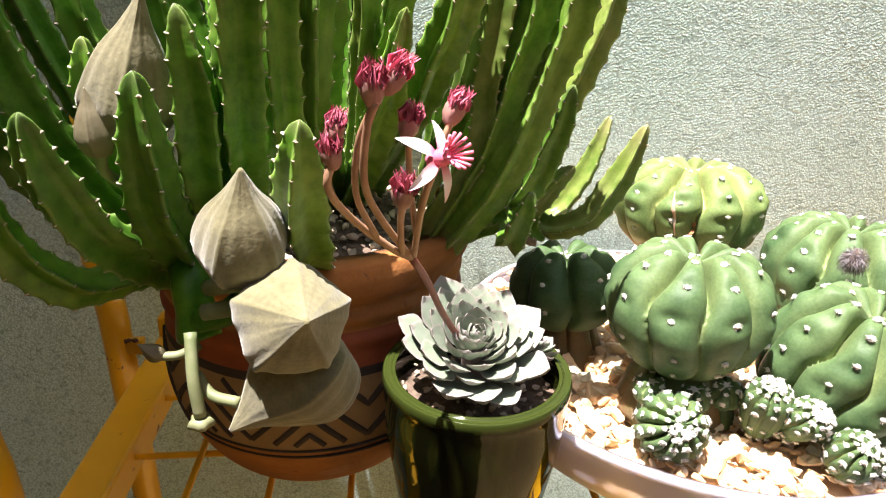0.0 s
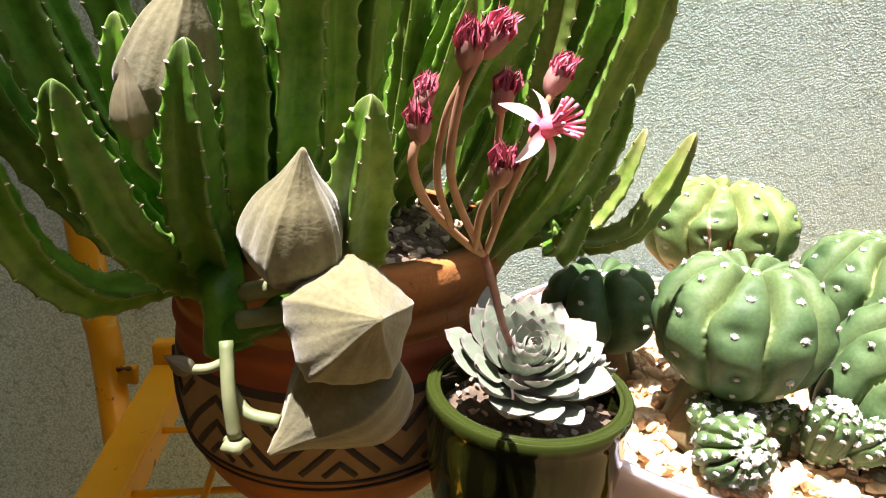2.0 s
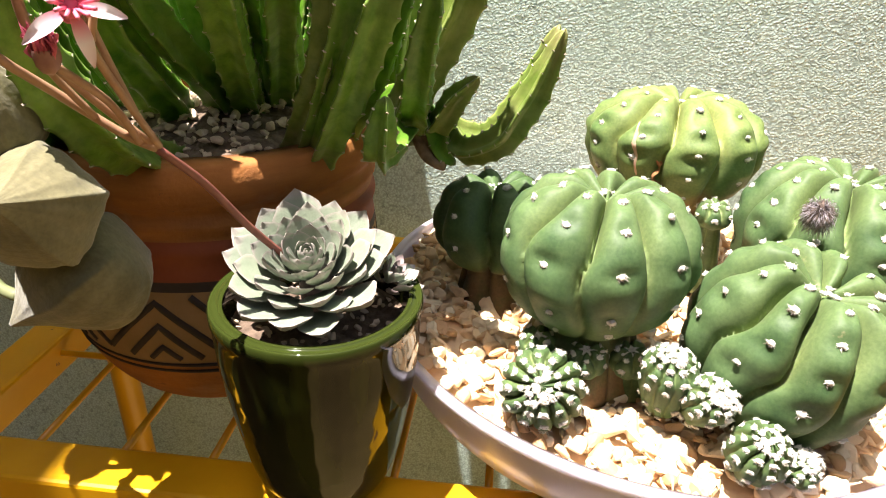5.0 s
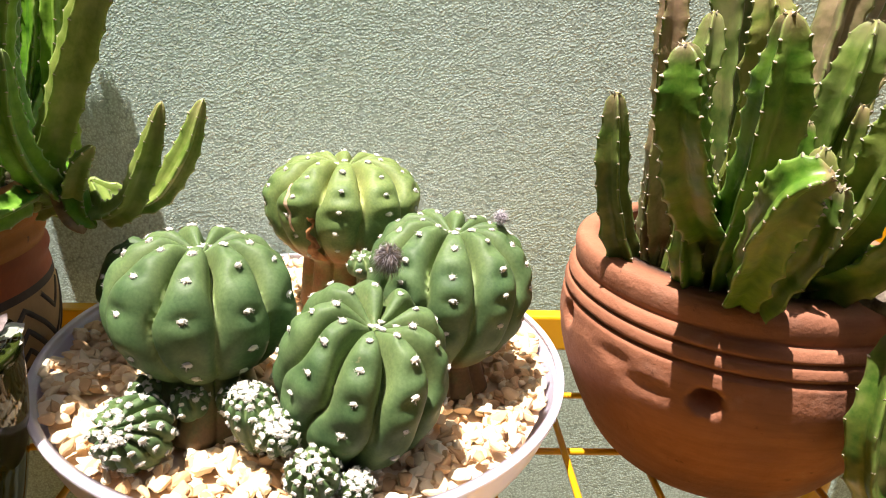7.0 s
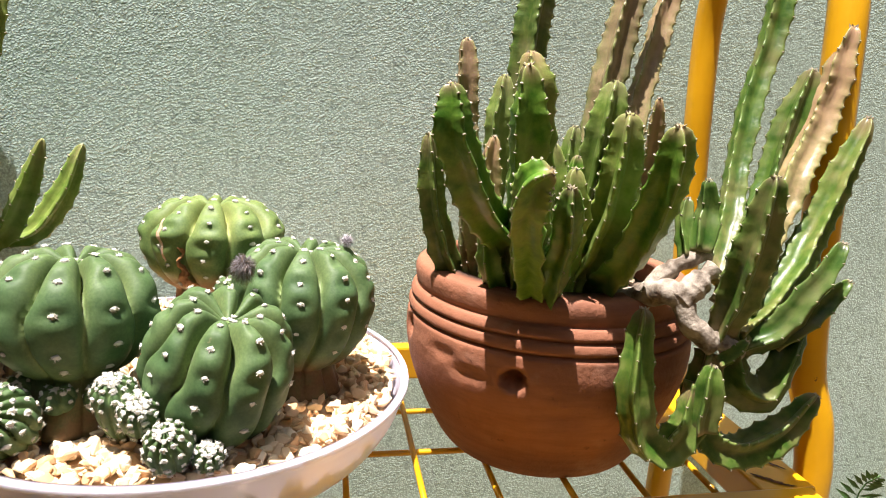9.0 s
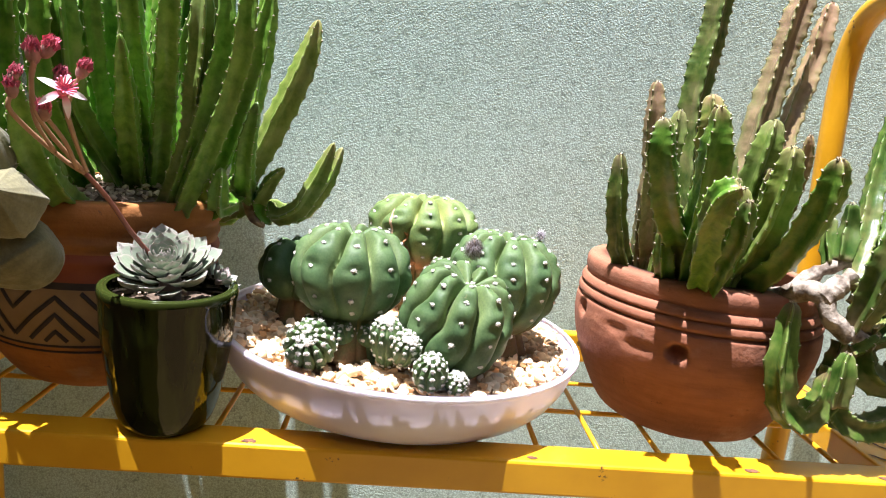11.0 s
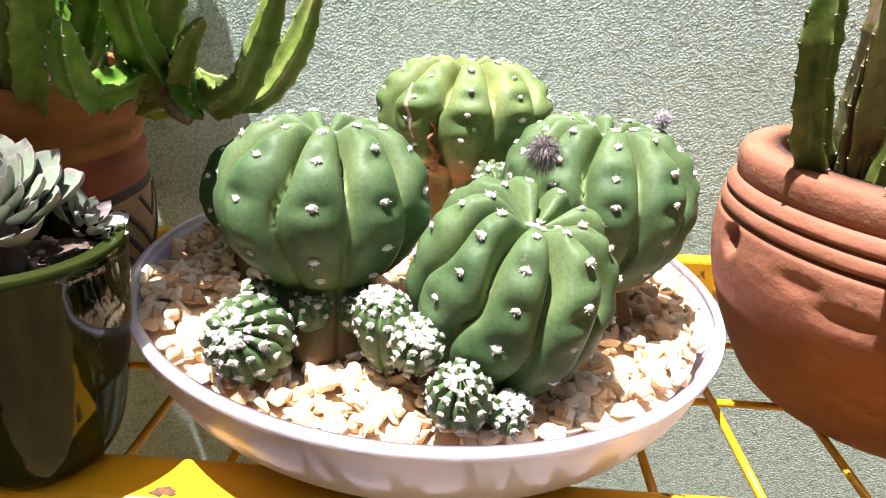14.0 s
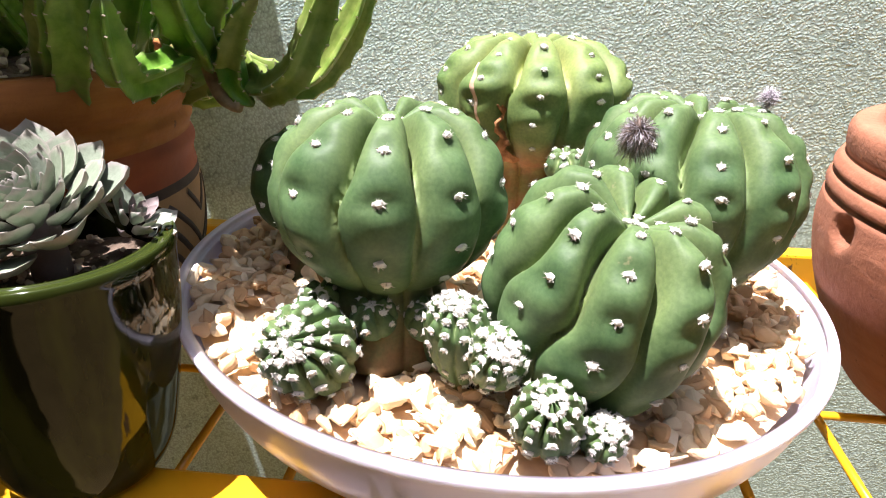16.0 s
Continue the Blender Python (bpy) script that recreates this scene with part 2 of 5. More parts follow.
bud_c = ramp(bud_nt, noise_of(bud_nt, 70.0, 5.0), [(0.3, (0.118, 0.108, 0.045)), (0.5, (0.162, 0.146, 0.066)), (0.7, (0.205, 0.184, 0.092))])
bud_c = mix(bud_nt, attribute(bud_nt, "vein"), bud_c, (0.105, 0.095, 0.040))
bud_c = mix(bud_nt, 0.4, bud_c, ramp(bud_nt, noise_of(bud_nt, 520.0, 3.0), [(0.35, (0.62, 0.62, 0.58)), (0.6, (1.08, 1.08, 1.08))]), "MULTIPLY")
bud_nt.links.new(bud_c, bud_b.inputs["Base Color"])
bud_b.inputs["Sheen Weight"].default_value = 0.3
bump(bud_nt, bud_b, noise_of(bud_nt, 420.0, 4.0), 0.35, 0.0009)
BUD_DARK = simple("young_bud_skin", [(0.3, (0.095, 0.080, 0.042)), (0.7, (0.17, 0.145, 0.080))], 80.0, 0.7, 300.0, 0.3, 0.0006)
PALE_STALK = simple("pale_stalk", [(0.3, (0.115, 0.145, 0.055)), (0.7, (0.20, 0.205, 0.105))], 90.0, 0.6)
CLAY_ORANGE = make_clay("orange_clay", (0.31, 0.112, 0.022), (0.40, 0.155, 0.036), (0.12, 0.06, 0.035), (0.42, 0.25, 0.14))
CLAY_RED = simple("red_slip", [(0.3, (0.22, 0.045, 0.014)), (0.7, (0.29, 0.070, 0.022))], 40.0, 0.75, 130.0, 0.3, 0.001)
CLAY_CREAM = simple("cream_slip", [(0.3, (0.25, 0.155, 0.07)), (0.7, (0.33, 0.21, 0.105))], 40.0, 0.85, 160.0, 0.4, 0.001)
CLAY_BLACK = simple("black_slip", [(0.3, (0.025, 0.018, 0.014)), (0.7, (0.05, 0.035, 0.028))], 60.0, 0.8, 160.0, 0.4, 0.001)
CLAY_PINK = make_clay("pink_clay", (0.26, 0.098, 0.050), (0.335, 0.132, 0.072), (0.12, 0.042, 0.024), (0.44, 0.24, 0.17))
GLAZE = make_glaze()
PLASTIC = simple("lavender_plastic", [(0.3, (0.62, 0.575, 0.76)), (0.7, (0.69, 0.64, 0.80))], 12.0, 0.28)
plastic_b = PLASTIC.node_tree.nodes["Principled BSDF"]
plastic_b.inputs["Subsurface Weight"].default_value = 0.35
plastic_b.inputs["Subsurface Radius"].default_value = (0.03, 0.027, 0.033)
plastic_b.inputs["Subsurface Scale"].default_value = 1.0
SOIL = simple("dark_soil", [(0.3, (0.07, 0.046, 0.03)), (0.7, (0.19, 0.135, 0.095))], 150.0, 0.95, 250.0, 0.9, 0.004)
GRIT = simple("soil_grit", [(0.3, (0.30, 0.22, 0.15)), (0.7, (0.70, 0.58, 0.44))], 90.0, 0.85, 200.0, 0.4, 0.001)
PEBBLE = make_pebble()
PEBBLE_BED = make_pebble_bed()
CACTUS = make_cactus_skin("cactus_green", (0.044, 0.092, 0.034), (0.100, 0.162, 0.064), (0.23, 0.285, 0.105))
CACTUS_PALE = make_cactus_skin("cactus_yellow_green", (0.080, 0.140, 0.042), (0.165, 0.225, 0.070), (0.36, 0.38, 0.13), (0.26, 0.13, 0.055))
CACTUS_DARK = make_cactus_skin("cactus_dark_green", (0.034, 0.078, 0.027), (0.075, 0.130, 0.045), (0.09, 0.14, 0.05))
WOOL = simple("areole_wool", [(0.3, (0.52, 0.49, 0.42)), (0.7, (0.76, 0.74, 0.69))], 400.0, 0.9)
HAIR = simple("dry_hair", [(0.3, (0.06, 0.04, 0.032)), (0.7, (0.24, 0.18, 0.15))], 300.0, 0.8)
FLUFF = simple("grey_fluff", [(0.3, (0.36, 0.32, 0.36)), (0.7, (0.56, 0.52, 0.56))], 300.0, 0.9)
RUSSET = simple("dry_russet", [(0.35, (0.16, 0.06, 0.02)), (0.65, (0.40, 0.19, 0.075))], 110.0, 0.85, 240.0, 0.8, 0.002)
SCAR = simple("cork_scar", [(0.3, (0.42, 0.22, 0.13)), (0.7, (0.62, 0.46, 0.34))], 150.0, 0.85, 300.0, 0.5, 0.001)
ROSETTE, ros_nt, ros_b = material("rosette_leaf", 0.5)
ros_c = ramp(ros_nt, noise_of(ros_nt, 3.0), [(0.3, (0.180, 0.226, 0.162)), (0.7, (0.242, 0.285, 0.214))])
ros_c = mix(ros_nt, attribute(ros_nt, "edge"), ros_c, (0.50, 0.38, 0.40))
ros_c = mix(ros_nt, 1.0, ros_c, ramp(ros_nt, per_object(ros_nt), [(0.0, (0.90, 0.88, 0.90)), (1.0, (1.06, 1.06, 1.0))]), "MULTIPLY")
ros_nt.links.new(ros_c, ros_b.inputs["Base Color"])
bump(ros_nt, ros_b, noise_of(ros_nt, 14.0), 0.10, 0.012)
ROSETTE_OLD = simple("old_rosette_leaf", [(0.3, (0.17, 0.13, 0.125)), (0.7, (0.30, 0.24, 0.23))], 90.0, 0.6)
STALK_RED = simple("flower_stalk_skin", [(0.3, (0.17, 0.050, 0.042)), (0.7, (0.27, 0.095, 0.066))], 120.0, 0.5)
STALK_TAN = simple("branch_skin", [(0.3, (0.29, 0.155, 0.09)), (0.7, (0.40, 0.24, 0.14))], 120.0, 0.5)
PETAL_RED = simple("withered_petal", [(0.3, (0.50, 0.06, 0.12)), (0.7, (0.72, 0.24, 0.32))], 200.0, 0.6)
PETAL_PINK = simple("pink_petal", [(0.3, (0.74, 0.10, 0.20)), (0.7, (0.82, 0.28, 0.36))], 120.0, 0.55)
PETAL_WHITE, petal_nt, petal_b = material("white_petal", 0.55)
petal_nt.links.new(ramp(petal_nt, attribute(petal_nt, "along"), [(0.0, (0.70, 0.10, 0.18)), (0.30, (0.80, 0.45, 0.52)), (0.55, (0.84, 0.76, 0.78)), (1.0, (0.80, 0.60, 0.66))]), petal_b.inputs["Base Color"])
SEPAL = simple("sepal_skin", [(0.3, (0.24, 0.11, 0.10)), (0.7, (0.36, 0.20, 0.16))], 150.0, 0.6)
HUSK = simple("dry_husk", [(0.3, (0.13, 0.085, 0.045)), (0.7, (0.34, 0.24, 0.14))], 120.0, 0.85, 200.0, 0.6, 0.002)
LEAF_GREEN = simple("broad_leaf", [(0.3, (0.07, 0.17, 0.05)), (0.7, (0.13, 0.26, 0.09))], 40.0, 0.5)
FERN = simple("fern_leaf", [(0.3, (0.03, 0.09, 0.02)), (0.7, (0.07, 0.17, 0.04))], 80.0, 0.6)
CONCRETE = simple("yard_earth", [(0.3, (0.140, 0.094, 0.030)), (0.7, (0.195, 0.135, 0.048))], 6.0, 0.9, 60.0, 0.4, 0.003)


# ---- building helpers ----
def root(name, at, label, category, group="", kind=""):
    ob = new(name)
    ob.empty_display_size = 0.01
    ob.location = at
    return tagged(ob, label, category, group, kind)


def origin_of(ob):
    v = Vector(ob.location)
    while ob.parent:
        ob = ob.parent
        v = v + Vector(ob.location)
    return v


def mesh_from(name, verts, faces, mats, smooth=True, attrs=None, face_mats=None):
    me = bpy.data.meshes.new(name)
    me.from_pydata([tuple(v) for v in verts], [], faces)
    for m in mats if isinstance(mats, (list, tuple)) else [mats]:
        me.materials.append(m)
    if smooth:
        me.polygons.foreach_set("use_smooth", [True] * len(me.polygons))
    if face_mats:
        me.polygons.foreach_set("material_index", face_mats)
    for key, values in (attrs or {}).items():
        a = me.attributes.new(key, "FLOAT", "POINT")
        a.data.foreach_set("value", values)
    me.update()
    return me


def part(name, verts, faces, mats, parent=None, label="", smooth=True, attrs=None, face_mats=None):
    """One mesh from places in the world, under its thing."""
    base = origin_of(parent) if parent else Vector()
    ob = new(name, mesh_from(name, [Vector(v) - base for v in verts], faces, mats, smooth, attrs, face_mats))
    ob.parent = parent
    return tagged(ob, label)


def piece(name, me, m, parent):
    """A piece on shared mesh data, at a place in the world."""
    ob = new(name, me)
    ob.parent = parent
    ob.matrix_basis = Matrix.Translation(-origin_of(parent)) @ m
    return ob


def lathe(profile, seg=64, at=(0, 0, 0), warp=None, turn=None):
    """Rings of (radius, height) round an axis. Returns verts and faces."""
    verts, faces = [], []
    for i, (r, z) in enumerate(profile):
        for j in range(seg):
            a = 2 * math.pi * j / seg
            k = warp(a, i, z) if warp else 1.0
            v = Vector((r * k * math.cos(a), r * k * math.sin(a), z))
            if turn is not None:
                v = turn @ v
            verts.append(v + Vector(at))
    for i in range(len(profile) - 1):
        for j in range(seg):
            a, b = i * seg + j, i * seg + (j + 1) % seg
            faces.append((a, b, b + seg, a + seg))
    return verts, faces


def cap(verts, faces, ring, seg, flip=False):
    f = [ring * seg + j for j in range(seg)]
    faces.append(tuple(f[::-1] if flip else f))


def box(lo, hi, bevel=0.002):
    bm = bmesh.new()
    bmesh.ops.create_cube(bm, size=1)
    for v in bm.verts:
        for k in range(3):
            v.co[k] = lo[k] + (v.co[k] + 0.5) * (hi[k] - lo[k])
    if bevel:
        bmesh.ops.bevel(bm, geom=bm.edges[:], offset=bevel, segments=2, profile=0.5, affect="EDGES")
    bm.verts.index_update()
    out = [v.co.copy() for v in bm.verts], [tuple(v.index for v in f.verts) for f in bm.faces]
    bm.free()
    return out


def spline(pts, n):
    """n + 1 places along a smooth curve through pts (Catmull-Rom)."""
    p = [Vector(q) for q in pts]
    p = [2 * p[0] - p[1]] + p + [2 * p[-1] - p[-2]]
    out = []
    for i in range(n + 1):
        s = i / n * (len(p) - 3)
        k = min(int(s), len(p) - 4)
        t = s - k
        a, b, c, d = p[k:k + 4]
        out.append(0.5 * (2 * b + (c - a) * t + (2 * a - 5 * b + 4 * c - d) * t * t + (3 * b - a - 3 * c + d) * t ** 3))
    return out


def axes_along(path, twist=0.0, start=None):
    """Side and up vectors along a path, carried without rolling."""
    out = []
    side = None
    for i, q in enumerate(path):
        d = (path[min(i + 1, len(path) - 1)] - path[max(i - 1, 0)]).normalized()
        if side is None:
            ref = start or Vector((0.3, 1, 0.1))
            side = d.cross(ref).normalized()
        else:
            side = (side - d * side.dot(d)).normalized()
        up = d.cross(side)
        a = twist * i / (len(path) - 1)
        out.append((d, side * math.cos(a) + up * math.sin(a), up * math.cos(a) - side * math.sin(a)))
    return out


def tube(pts, radius, seg=10, n=24, closed=True):
    """A round tube along a smooth curve; radius may be a function of the share of its length."""
    path = spline(pts, n)
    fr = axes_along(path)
    verts, faces = [], []
    for i, (q, (d, s, u)) in enumerate(zip(path, fr)):
        r = radius(i / n) if callable(radius) else radius
        for j in range(seg):
            a = 2 * math.pi * j / seg
            verts.append(q + r * (math.cos(a) * s + math.sin(a) * u))
    for i in range(n):
        for j in range(seg):
            a, b = i * seg + j, i * seg + (j + 1) % seg
            faces.append((a, b, b + seg, a + seg))
    if closed:
        faces.append(tuple(range(seg))[::-1])
        faces.append(tuple(n * seg + j for j in range(seg)))
    return verts, faces


def join(*lists):
    verts, faces = [], []
    for v, f in lists:
        k = len(verts)
        verts += v
        faces += [tuple(i + k for i in q) for q in f]
    return verts, faces


# ---- the wall and the yard ----
wv, wf = box((-3.0, 0.79, -0.80), (3.0, 0.95, 2.6), 0)
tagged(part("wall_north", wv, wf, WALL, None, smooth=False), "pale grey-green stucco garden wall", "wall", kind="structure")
gv, gf = box((-40.0, -40.0, -0.90), (40.0, 40.0, -0.80), 0)
tagged(part("ground", gv, gf, CONCRETE, None, smooth=False), "bare brown earth yard floor below the stand", "ground", kind="structure")

# Unseen wall added behind the camera; it blocks frontal sky light.
hv, hf = box((-3.0, -2.40, -0.80), (3.0, -2.20, 2.4), 0)
tagged(part("wall_south", hv, hf, DARK_WALL, None, smooth=False), "unseen plain dark wall added opposite the stand to block sky light", "wall", kind="structure")
# Unseen wall added as a sun blocker; its height sets the shadow edge.
hv, hf = box((-0.76, -2.20, -0.80), (-0.62, 0.79, 2.64), 0)
tagged(part("wall_west", hv, hf, OLD_WALL, None, smooth=False), "unseen plain ochre side wall added to shade the stand", "wall", kind="structure")
# Unseen wall added to close the east side, dark to limit fill light.
hv, hf = box((3.0, -2.20, -0.80), (3.2, 0.79, 2.2), 0)
tagged(part("wall_east", hv, hf, DARK_WALL, None, smooth=False), "unseen plain side wall, added dark to hold back bounce light", "wall", kind="structure")

# ---- the yellow stand ----
stand = root("plant_stand", (0.24, 0.6, -0.8), "yellow-painted steel plant stand with a wire shelf, rust-chipped", "plant stand")
X0, X1, Y0, Y1, TOP = -0.205, 0.70, 0.437, 0.718, 0.0025


def leaning(v, f):
    """The shelf rises a little along its length."""
    return [Vector((q[0], q[1], q[2] + 0.019 * (q[0] - 0.10))) for q in v], f


part("front_rail", *leaning(*box((X0 - 0.002, Y0, TOP - 0.029), (X1 - 0.016, Y0 + 0.030, TOP), 0.0025)), YELLOW, stand, smooth=False)
part("back_rail", *leaning(*box((X0, Y1, -0.018), (X1 + 0.02, Y1 + 0.016, 0.017), 0.0025)), YELLOW, stand, smooth=False)
for x, wide in ((X0, 0.030), (0.648, 0.044)):
    part("side_rail", *leaning(*box((x, Y0 + 0.031, TOP - 0.030), (x + wide, Y1 - 0.001, TOP - 0.003), 0.0025)), YELLOW, stand, smooth=False)
x = -0.181
while x < 0.66:
    part("wire", *leaning(*tube([(x, Y0 + 0.028, -0.007), (x, 0.58, -0.007), (x, Y1 + 0.002, -0.007)], 0.0024, 8, 4)), YELLOW, stand)
    x += 0.0533
for y in (0.563, 0.634):
    part("cross_wire", *leaning(*tube([(X0 + 0.02, y, -0.0118), (0.24, y, -0.0118), (X1 - 0.02, y, -0.0118)], 0.0024, 8, 4)), YELLOW, stand)
part("arched_post", *tube([(0.722, 0.735, -0.80), (0.728, 0.735, -0.1), (0.720, 0.735, 0.14), (0.712, 0.735, 0.27), (0.710, 0.737, 0.36), (0.710, 0.725, 0.408), (0.710, 0.695, 0.430), (0.708, 0.64, 0.436), (0.705, 0.575, 0.422), (0.700, 0.540, 0.375), (0.698, 0.527, 0.28), (0.700, 0.513, 0.10), (0.713, 0.503, 0.028), (0.716, 0.500, -0.10), (0.716, 0.50, -0.80)], 0.0138, 14, 90), YELLOW, stand, "bent yellow tube forming both end posts")
part("post", *tube([(-0.225, 0.70, -0.80), (-0.232, 0.70, -0.06), (-0.237, 0.70, 0.05), (-0.240, 0.70, 0.12), (-0.243, 0.70, 0.17), (-0.245, 0.70, 0.20)], 0.0125, 14, 30), YELLOW, stand)
part("post", *tube([(-0.235, 0.52, -0.80), (-0.25, 0.53, -0.1), (-0.27, 0.55, 0.02), (-0.30, 0.57, 0.18), (-0.32, 0.58, 0.35)], 0.0145, 14, 30), YELLOW, stand)

for lo, hi in (((-0.224, 0.688, -0.010), (-0.208, 0.699, 0.006)), ((0.694, 0.690, -0.014), (0.712, 0.722, 0.012))):
    bv, bf = box(lo, hi, 0.003)
    bv = [Vector(q) + 0.0030 * noise.noise_vector(Vector(q) * 110) for q in bv]
    clip = part("bracket", bv, bf, YELLOW, stand, "yellow welded corner bracket")
    part("weld", *tube([(lo[0] + 0.002, lo[1] - 0.001, hi[2] - 0.001), (lo[0] + 0.006, lo[1] - 0.002, hi[2] + 0.001), (hi[0] - 0.003, lo[1] - 0.001, hi[2])], lambda t: 0.0016 + 0.0007 * math.sin(17 * t), 7, 10), RUST, clip, "rusty weld bead")
for path, wide, seed in (([(0.656, 0.585), (0.662, 0.560), (0.664, 0.535), (0.672, 0.510), (0.684, 0.492)], 0.0030, 1), ([(0.652, 0.490), (0.660, 0.482), (0.668, 0.474), (0.676, 0.470)], 0.0036, 2), ([(0.676, 0.640), (0.680, 0.620), (0.678, 0.600)], 0.0016, 3)):
    rnd = random.Random(seed)
    line = spline([(x, y, TOP - 0.0022) for x, y in path], 22)
    crack_v, crack_f = [], []
    for i, q in enumerate(line):
        w = wide * math.sin(math.pi * (i + 0.5) / 23) ** 0.6
        crack_v += [q + Vector((-w * rnd.uniform(0.5, 1.1), 0, 0)), q + Vector((w * rnd.uniform(0.5, 1.1), 0, 0))]
    crack_f = [(2 * i, 2 * i + 1, 2 * i + 3, 2 * i + 2) for i in range(22)]
    part("rust_crack", leaning(crack_v, ())[0], crack_f, RUST, stand, "dark rust crack in the paint", smooth=False)
for x, wide, tall, seed in ((0.640, 0.016, 0.006, 1), (0.655, 0.010, 0.010, 2), (0.52, 0.007, 0.004, 3), (0.12, 0.008, 0.004, 4), (-0.16, 0.010, 0.005, 5), (0.34, 0.005, 0.003, 6), (0.681, 0.007, 0.007, 7)):
    rnd = random.Random(seed)
    chip_v = [Vector((x, Y0 + 0.006, TOP + 0.0007))] + [Vector((x + math.cos(a) * wide * rnd.uniform(0.5, 1.1), Y0 + 0.006 + math.sin(a) * tall * rnd.uniform(0.5, 1.0), TOP + 0.0006)) for a in [k * 0.4488 for k in range(14)]]
    chip_v = [q if q.y > Y0 + 0.0024 else Vector((q.x, Y0 - 0.0007, TOP - 0.003 - 0.6 * (Y0 + 0.0024 - q.y))) for q in chip_v]
    part("paint_chip", leaning(chip_v, ())[0], [(0, k + 1, (k + 1) % 14 + 1) for k in range(14)], RUST, stand, "dark rust where the paint chipped off", smooth=False)

# ---- stems of the carrion plants ----
def stem_mesh(r, pts, seed, blunt=True, rough=1.0):
    """A four-winged succulent stem from tip to base, with toothed ridges. Returns body and teeth."""
    rnd = random.Random(seed)
    pts = [Vector(p) for p in pts][::-1]
    length = sum((b - a).length for a, b in zip(pts, pts[1:]))
    step = 0.0115 + rnd.uniform(-0.001, 0.0015)
    count = max(3, int(length / step))
    n = count * 5
    path = spline(pts, n)
    path = [q + 0.0016 * rough * min(1, 4 * i / n) * noise.noise_vector(q * 55 + Vector((seed, 0, 0))) for i, q in enumerate(path)]
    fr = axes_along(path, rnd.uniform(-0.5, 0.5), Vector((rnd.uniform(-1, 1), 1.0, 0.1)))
    turns = [radians(90 * q + o) for q in range(4) for o in (0, 6, 20, 45, 70, 84)]
    seg = len(turns)
    verts, faces, along, crest = [], [], [], []
    teeth = ([], [])
    for i in range(n + 1):
        t = i / n
        d, s, u = fr[i]
        size = 0.80 + 0.20 * min(1, t * 4)
        end = 1 - t
        near = end * length / r
        reach, end_size = (3.4, 0.38) if blunt else (4.6, 0.20)
        if near < reach:
            size *= end_size + (1 - end_size) * (near / reach) ** 0.62
        if near < 0.4:
            size *= 0.25 + 0.75 * math.sqrt(near / 0.4)
        saw = (t * count) % 1.0
        wave = (1 - saw / 0.45) ** 2 if saw < 0.45 else 0.0 if saw < 0.6 else ((saw - 0.6) / 0.4) ** 2
        swell = 1 + rough * (0.05 * math.sin(t * 9 + seed) + 0.03 * math.sin(t * 23 + seed * 2))
        for j, a in enumerate(turns):
            off = abs((math.degrees(a) + 45) % 90 - 45) / 45
            ridge = (1 - off) ** 1.55
            k = 0.38 + 0.62 * ridge + 0.15 * (wave - 0.4) * ridge ** 3
            verts.append(path[i] + r * size * swell * k * (math.cos(a) * s + math.sin(a) * u))
            along.append(t)
            crest.append(ridge ** 4)
        if i and i < n and i % 5 == 0 and t > 0.06:
            for w in range(4):
                a = math.pi / 2 * w
                out = math.cos(a) * s + math.sin(a) * u
                q = path[i] + out * r * size * swell * 1.03
                h = rnd.uniform(0.0003, 0.0010)
                b = rnd.uniform(0.0008, 0.0012)
                k0 = len(teeth[0])
                side = d.cross(out)
                lift = (out + d * 0.45).normalized()
                teeth[0].extend([q - d * b - out * 0.0008, q + side * b - out * 0.0008, q + d * b - out * 0.0008, q - side * b - out * 0.0008, q + lift * h + d * 0.0004 - side * 0.0003, q + lift * h + side * 0.0004])
                teeth[1].extend([(k0, k0 + 1, k0 + 5), (k0 + 1, k0 + 2, k0 + 5), (k0 + 2, k0 + 4, k0 + 5), (k0 + 2, k0 + 3, k0 + 4), (k0 + 3, k0, k0 + 4), (k0, k0 + 5, k0 + 4)])
    for i in range(n):
        for j in range(seg):
            a, b = i * seg + j, i * seg + (j + 1) % seg
            faces.append((a, b, b + seg, a + seg))
    d, s, u = fr[n]
    for w in range(6 if blunt else 0):
        a = w * 1.05 + rnd.uniform(-0.3, 0.3)
        out = math.cos(a) * s + math.sin(a) * u
        q = path[n] + out * r * 0.13 - d * 0.0012
        side = d.cross(out) * 0.0011
        k0 = len(teeth[0])
        teeth[0].extend([q - side - out * 0.0006, q + side - out * 0.0006, q + out * 0.0012, q + out * rnd.uniform(0.0006, 0.0022) + d * rnd.uniform(0.0010, 0.0024)])
        teeth[1].extend([(k0, k0 + 1, k0 + 3), (k0 + 1, k0 + 2, k0 + 3), (k0 + 2, k0, k0 + 3)])
    faces.append(tuple(range(seg))[::-1])
    faces.append(tuple(n * seg + j for j in range(seg)))
    return verts, faces, along, crest, teeth


STEM_COUNT = [0]


def stem(plant, kind, r, pts):
    STEM_COUNT[0] += 1
    verts, faces, along, crest, teeth = stem_mesh(r, pts, STEM_COUNT[0], kind != "a" and plant != left_plant, 0.6 if plant == left_plant else 1.0)
    ob = part("stem", verts, faces, STEM[kind], plant, attrs={"along": along, "crest": crest})
    if teeth[0]:
        tagged(part("teeth", *teeth, TOOTH, ob, "tiny pale teeth along the ridges", smooth=False), kind="stuff")
    return ob


left_plant = root("carrion_plant", (-0.045, 0.60, 0.155), "dense dark green four-ridged succulent with balloon buds in painted pot", "succulent")
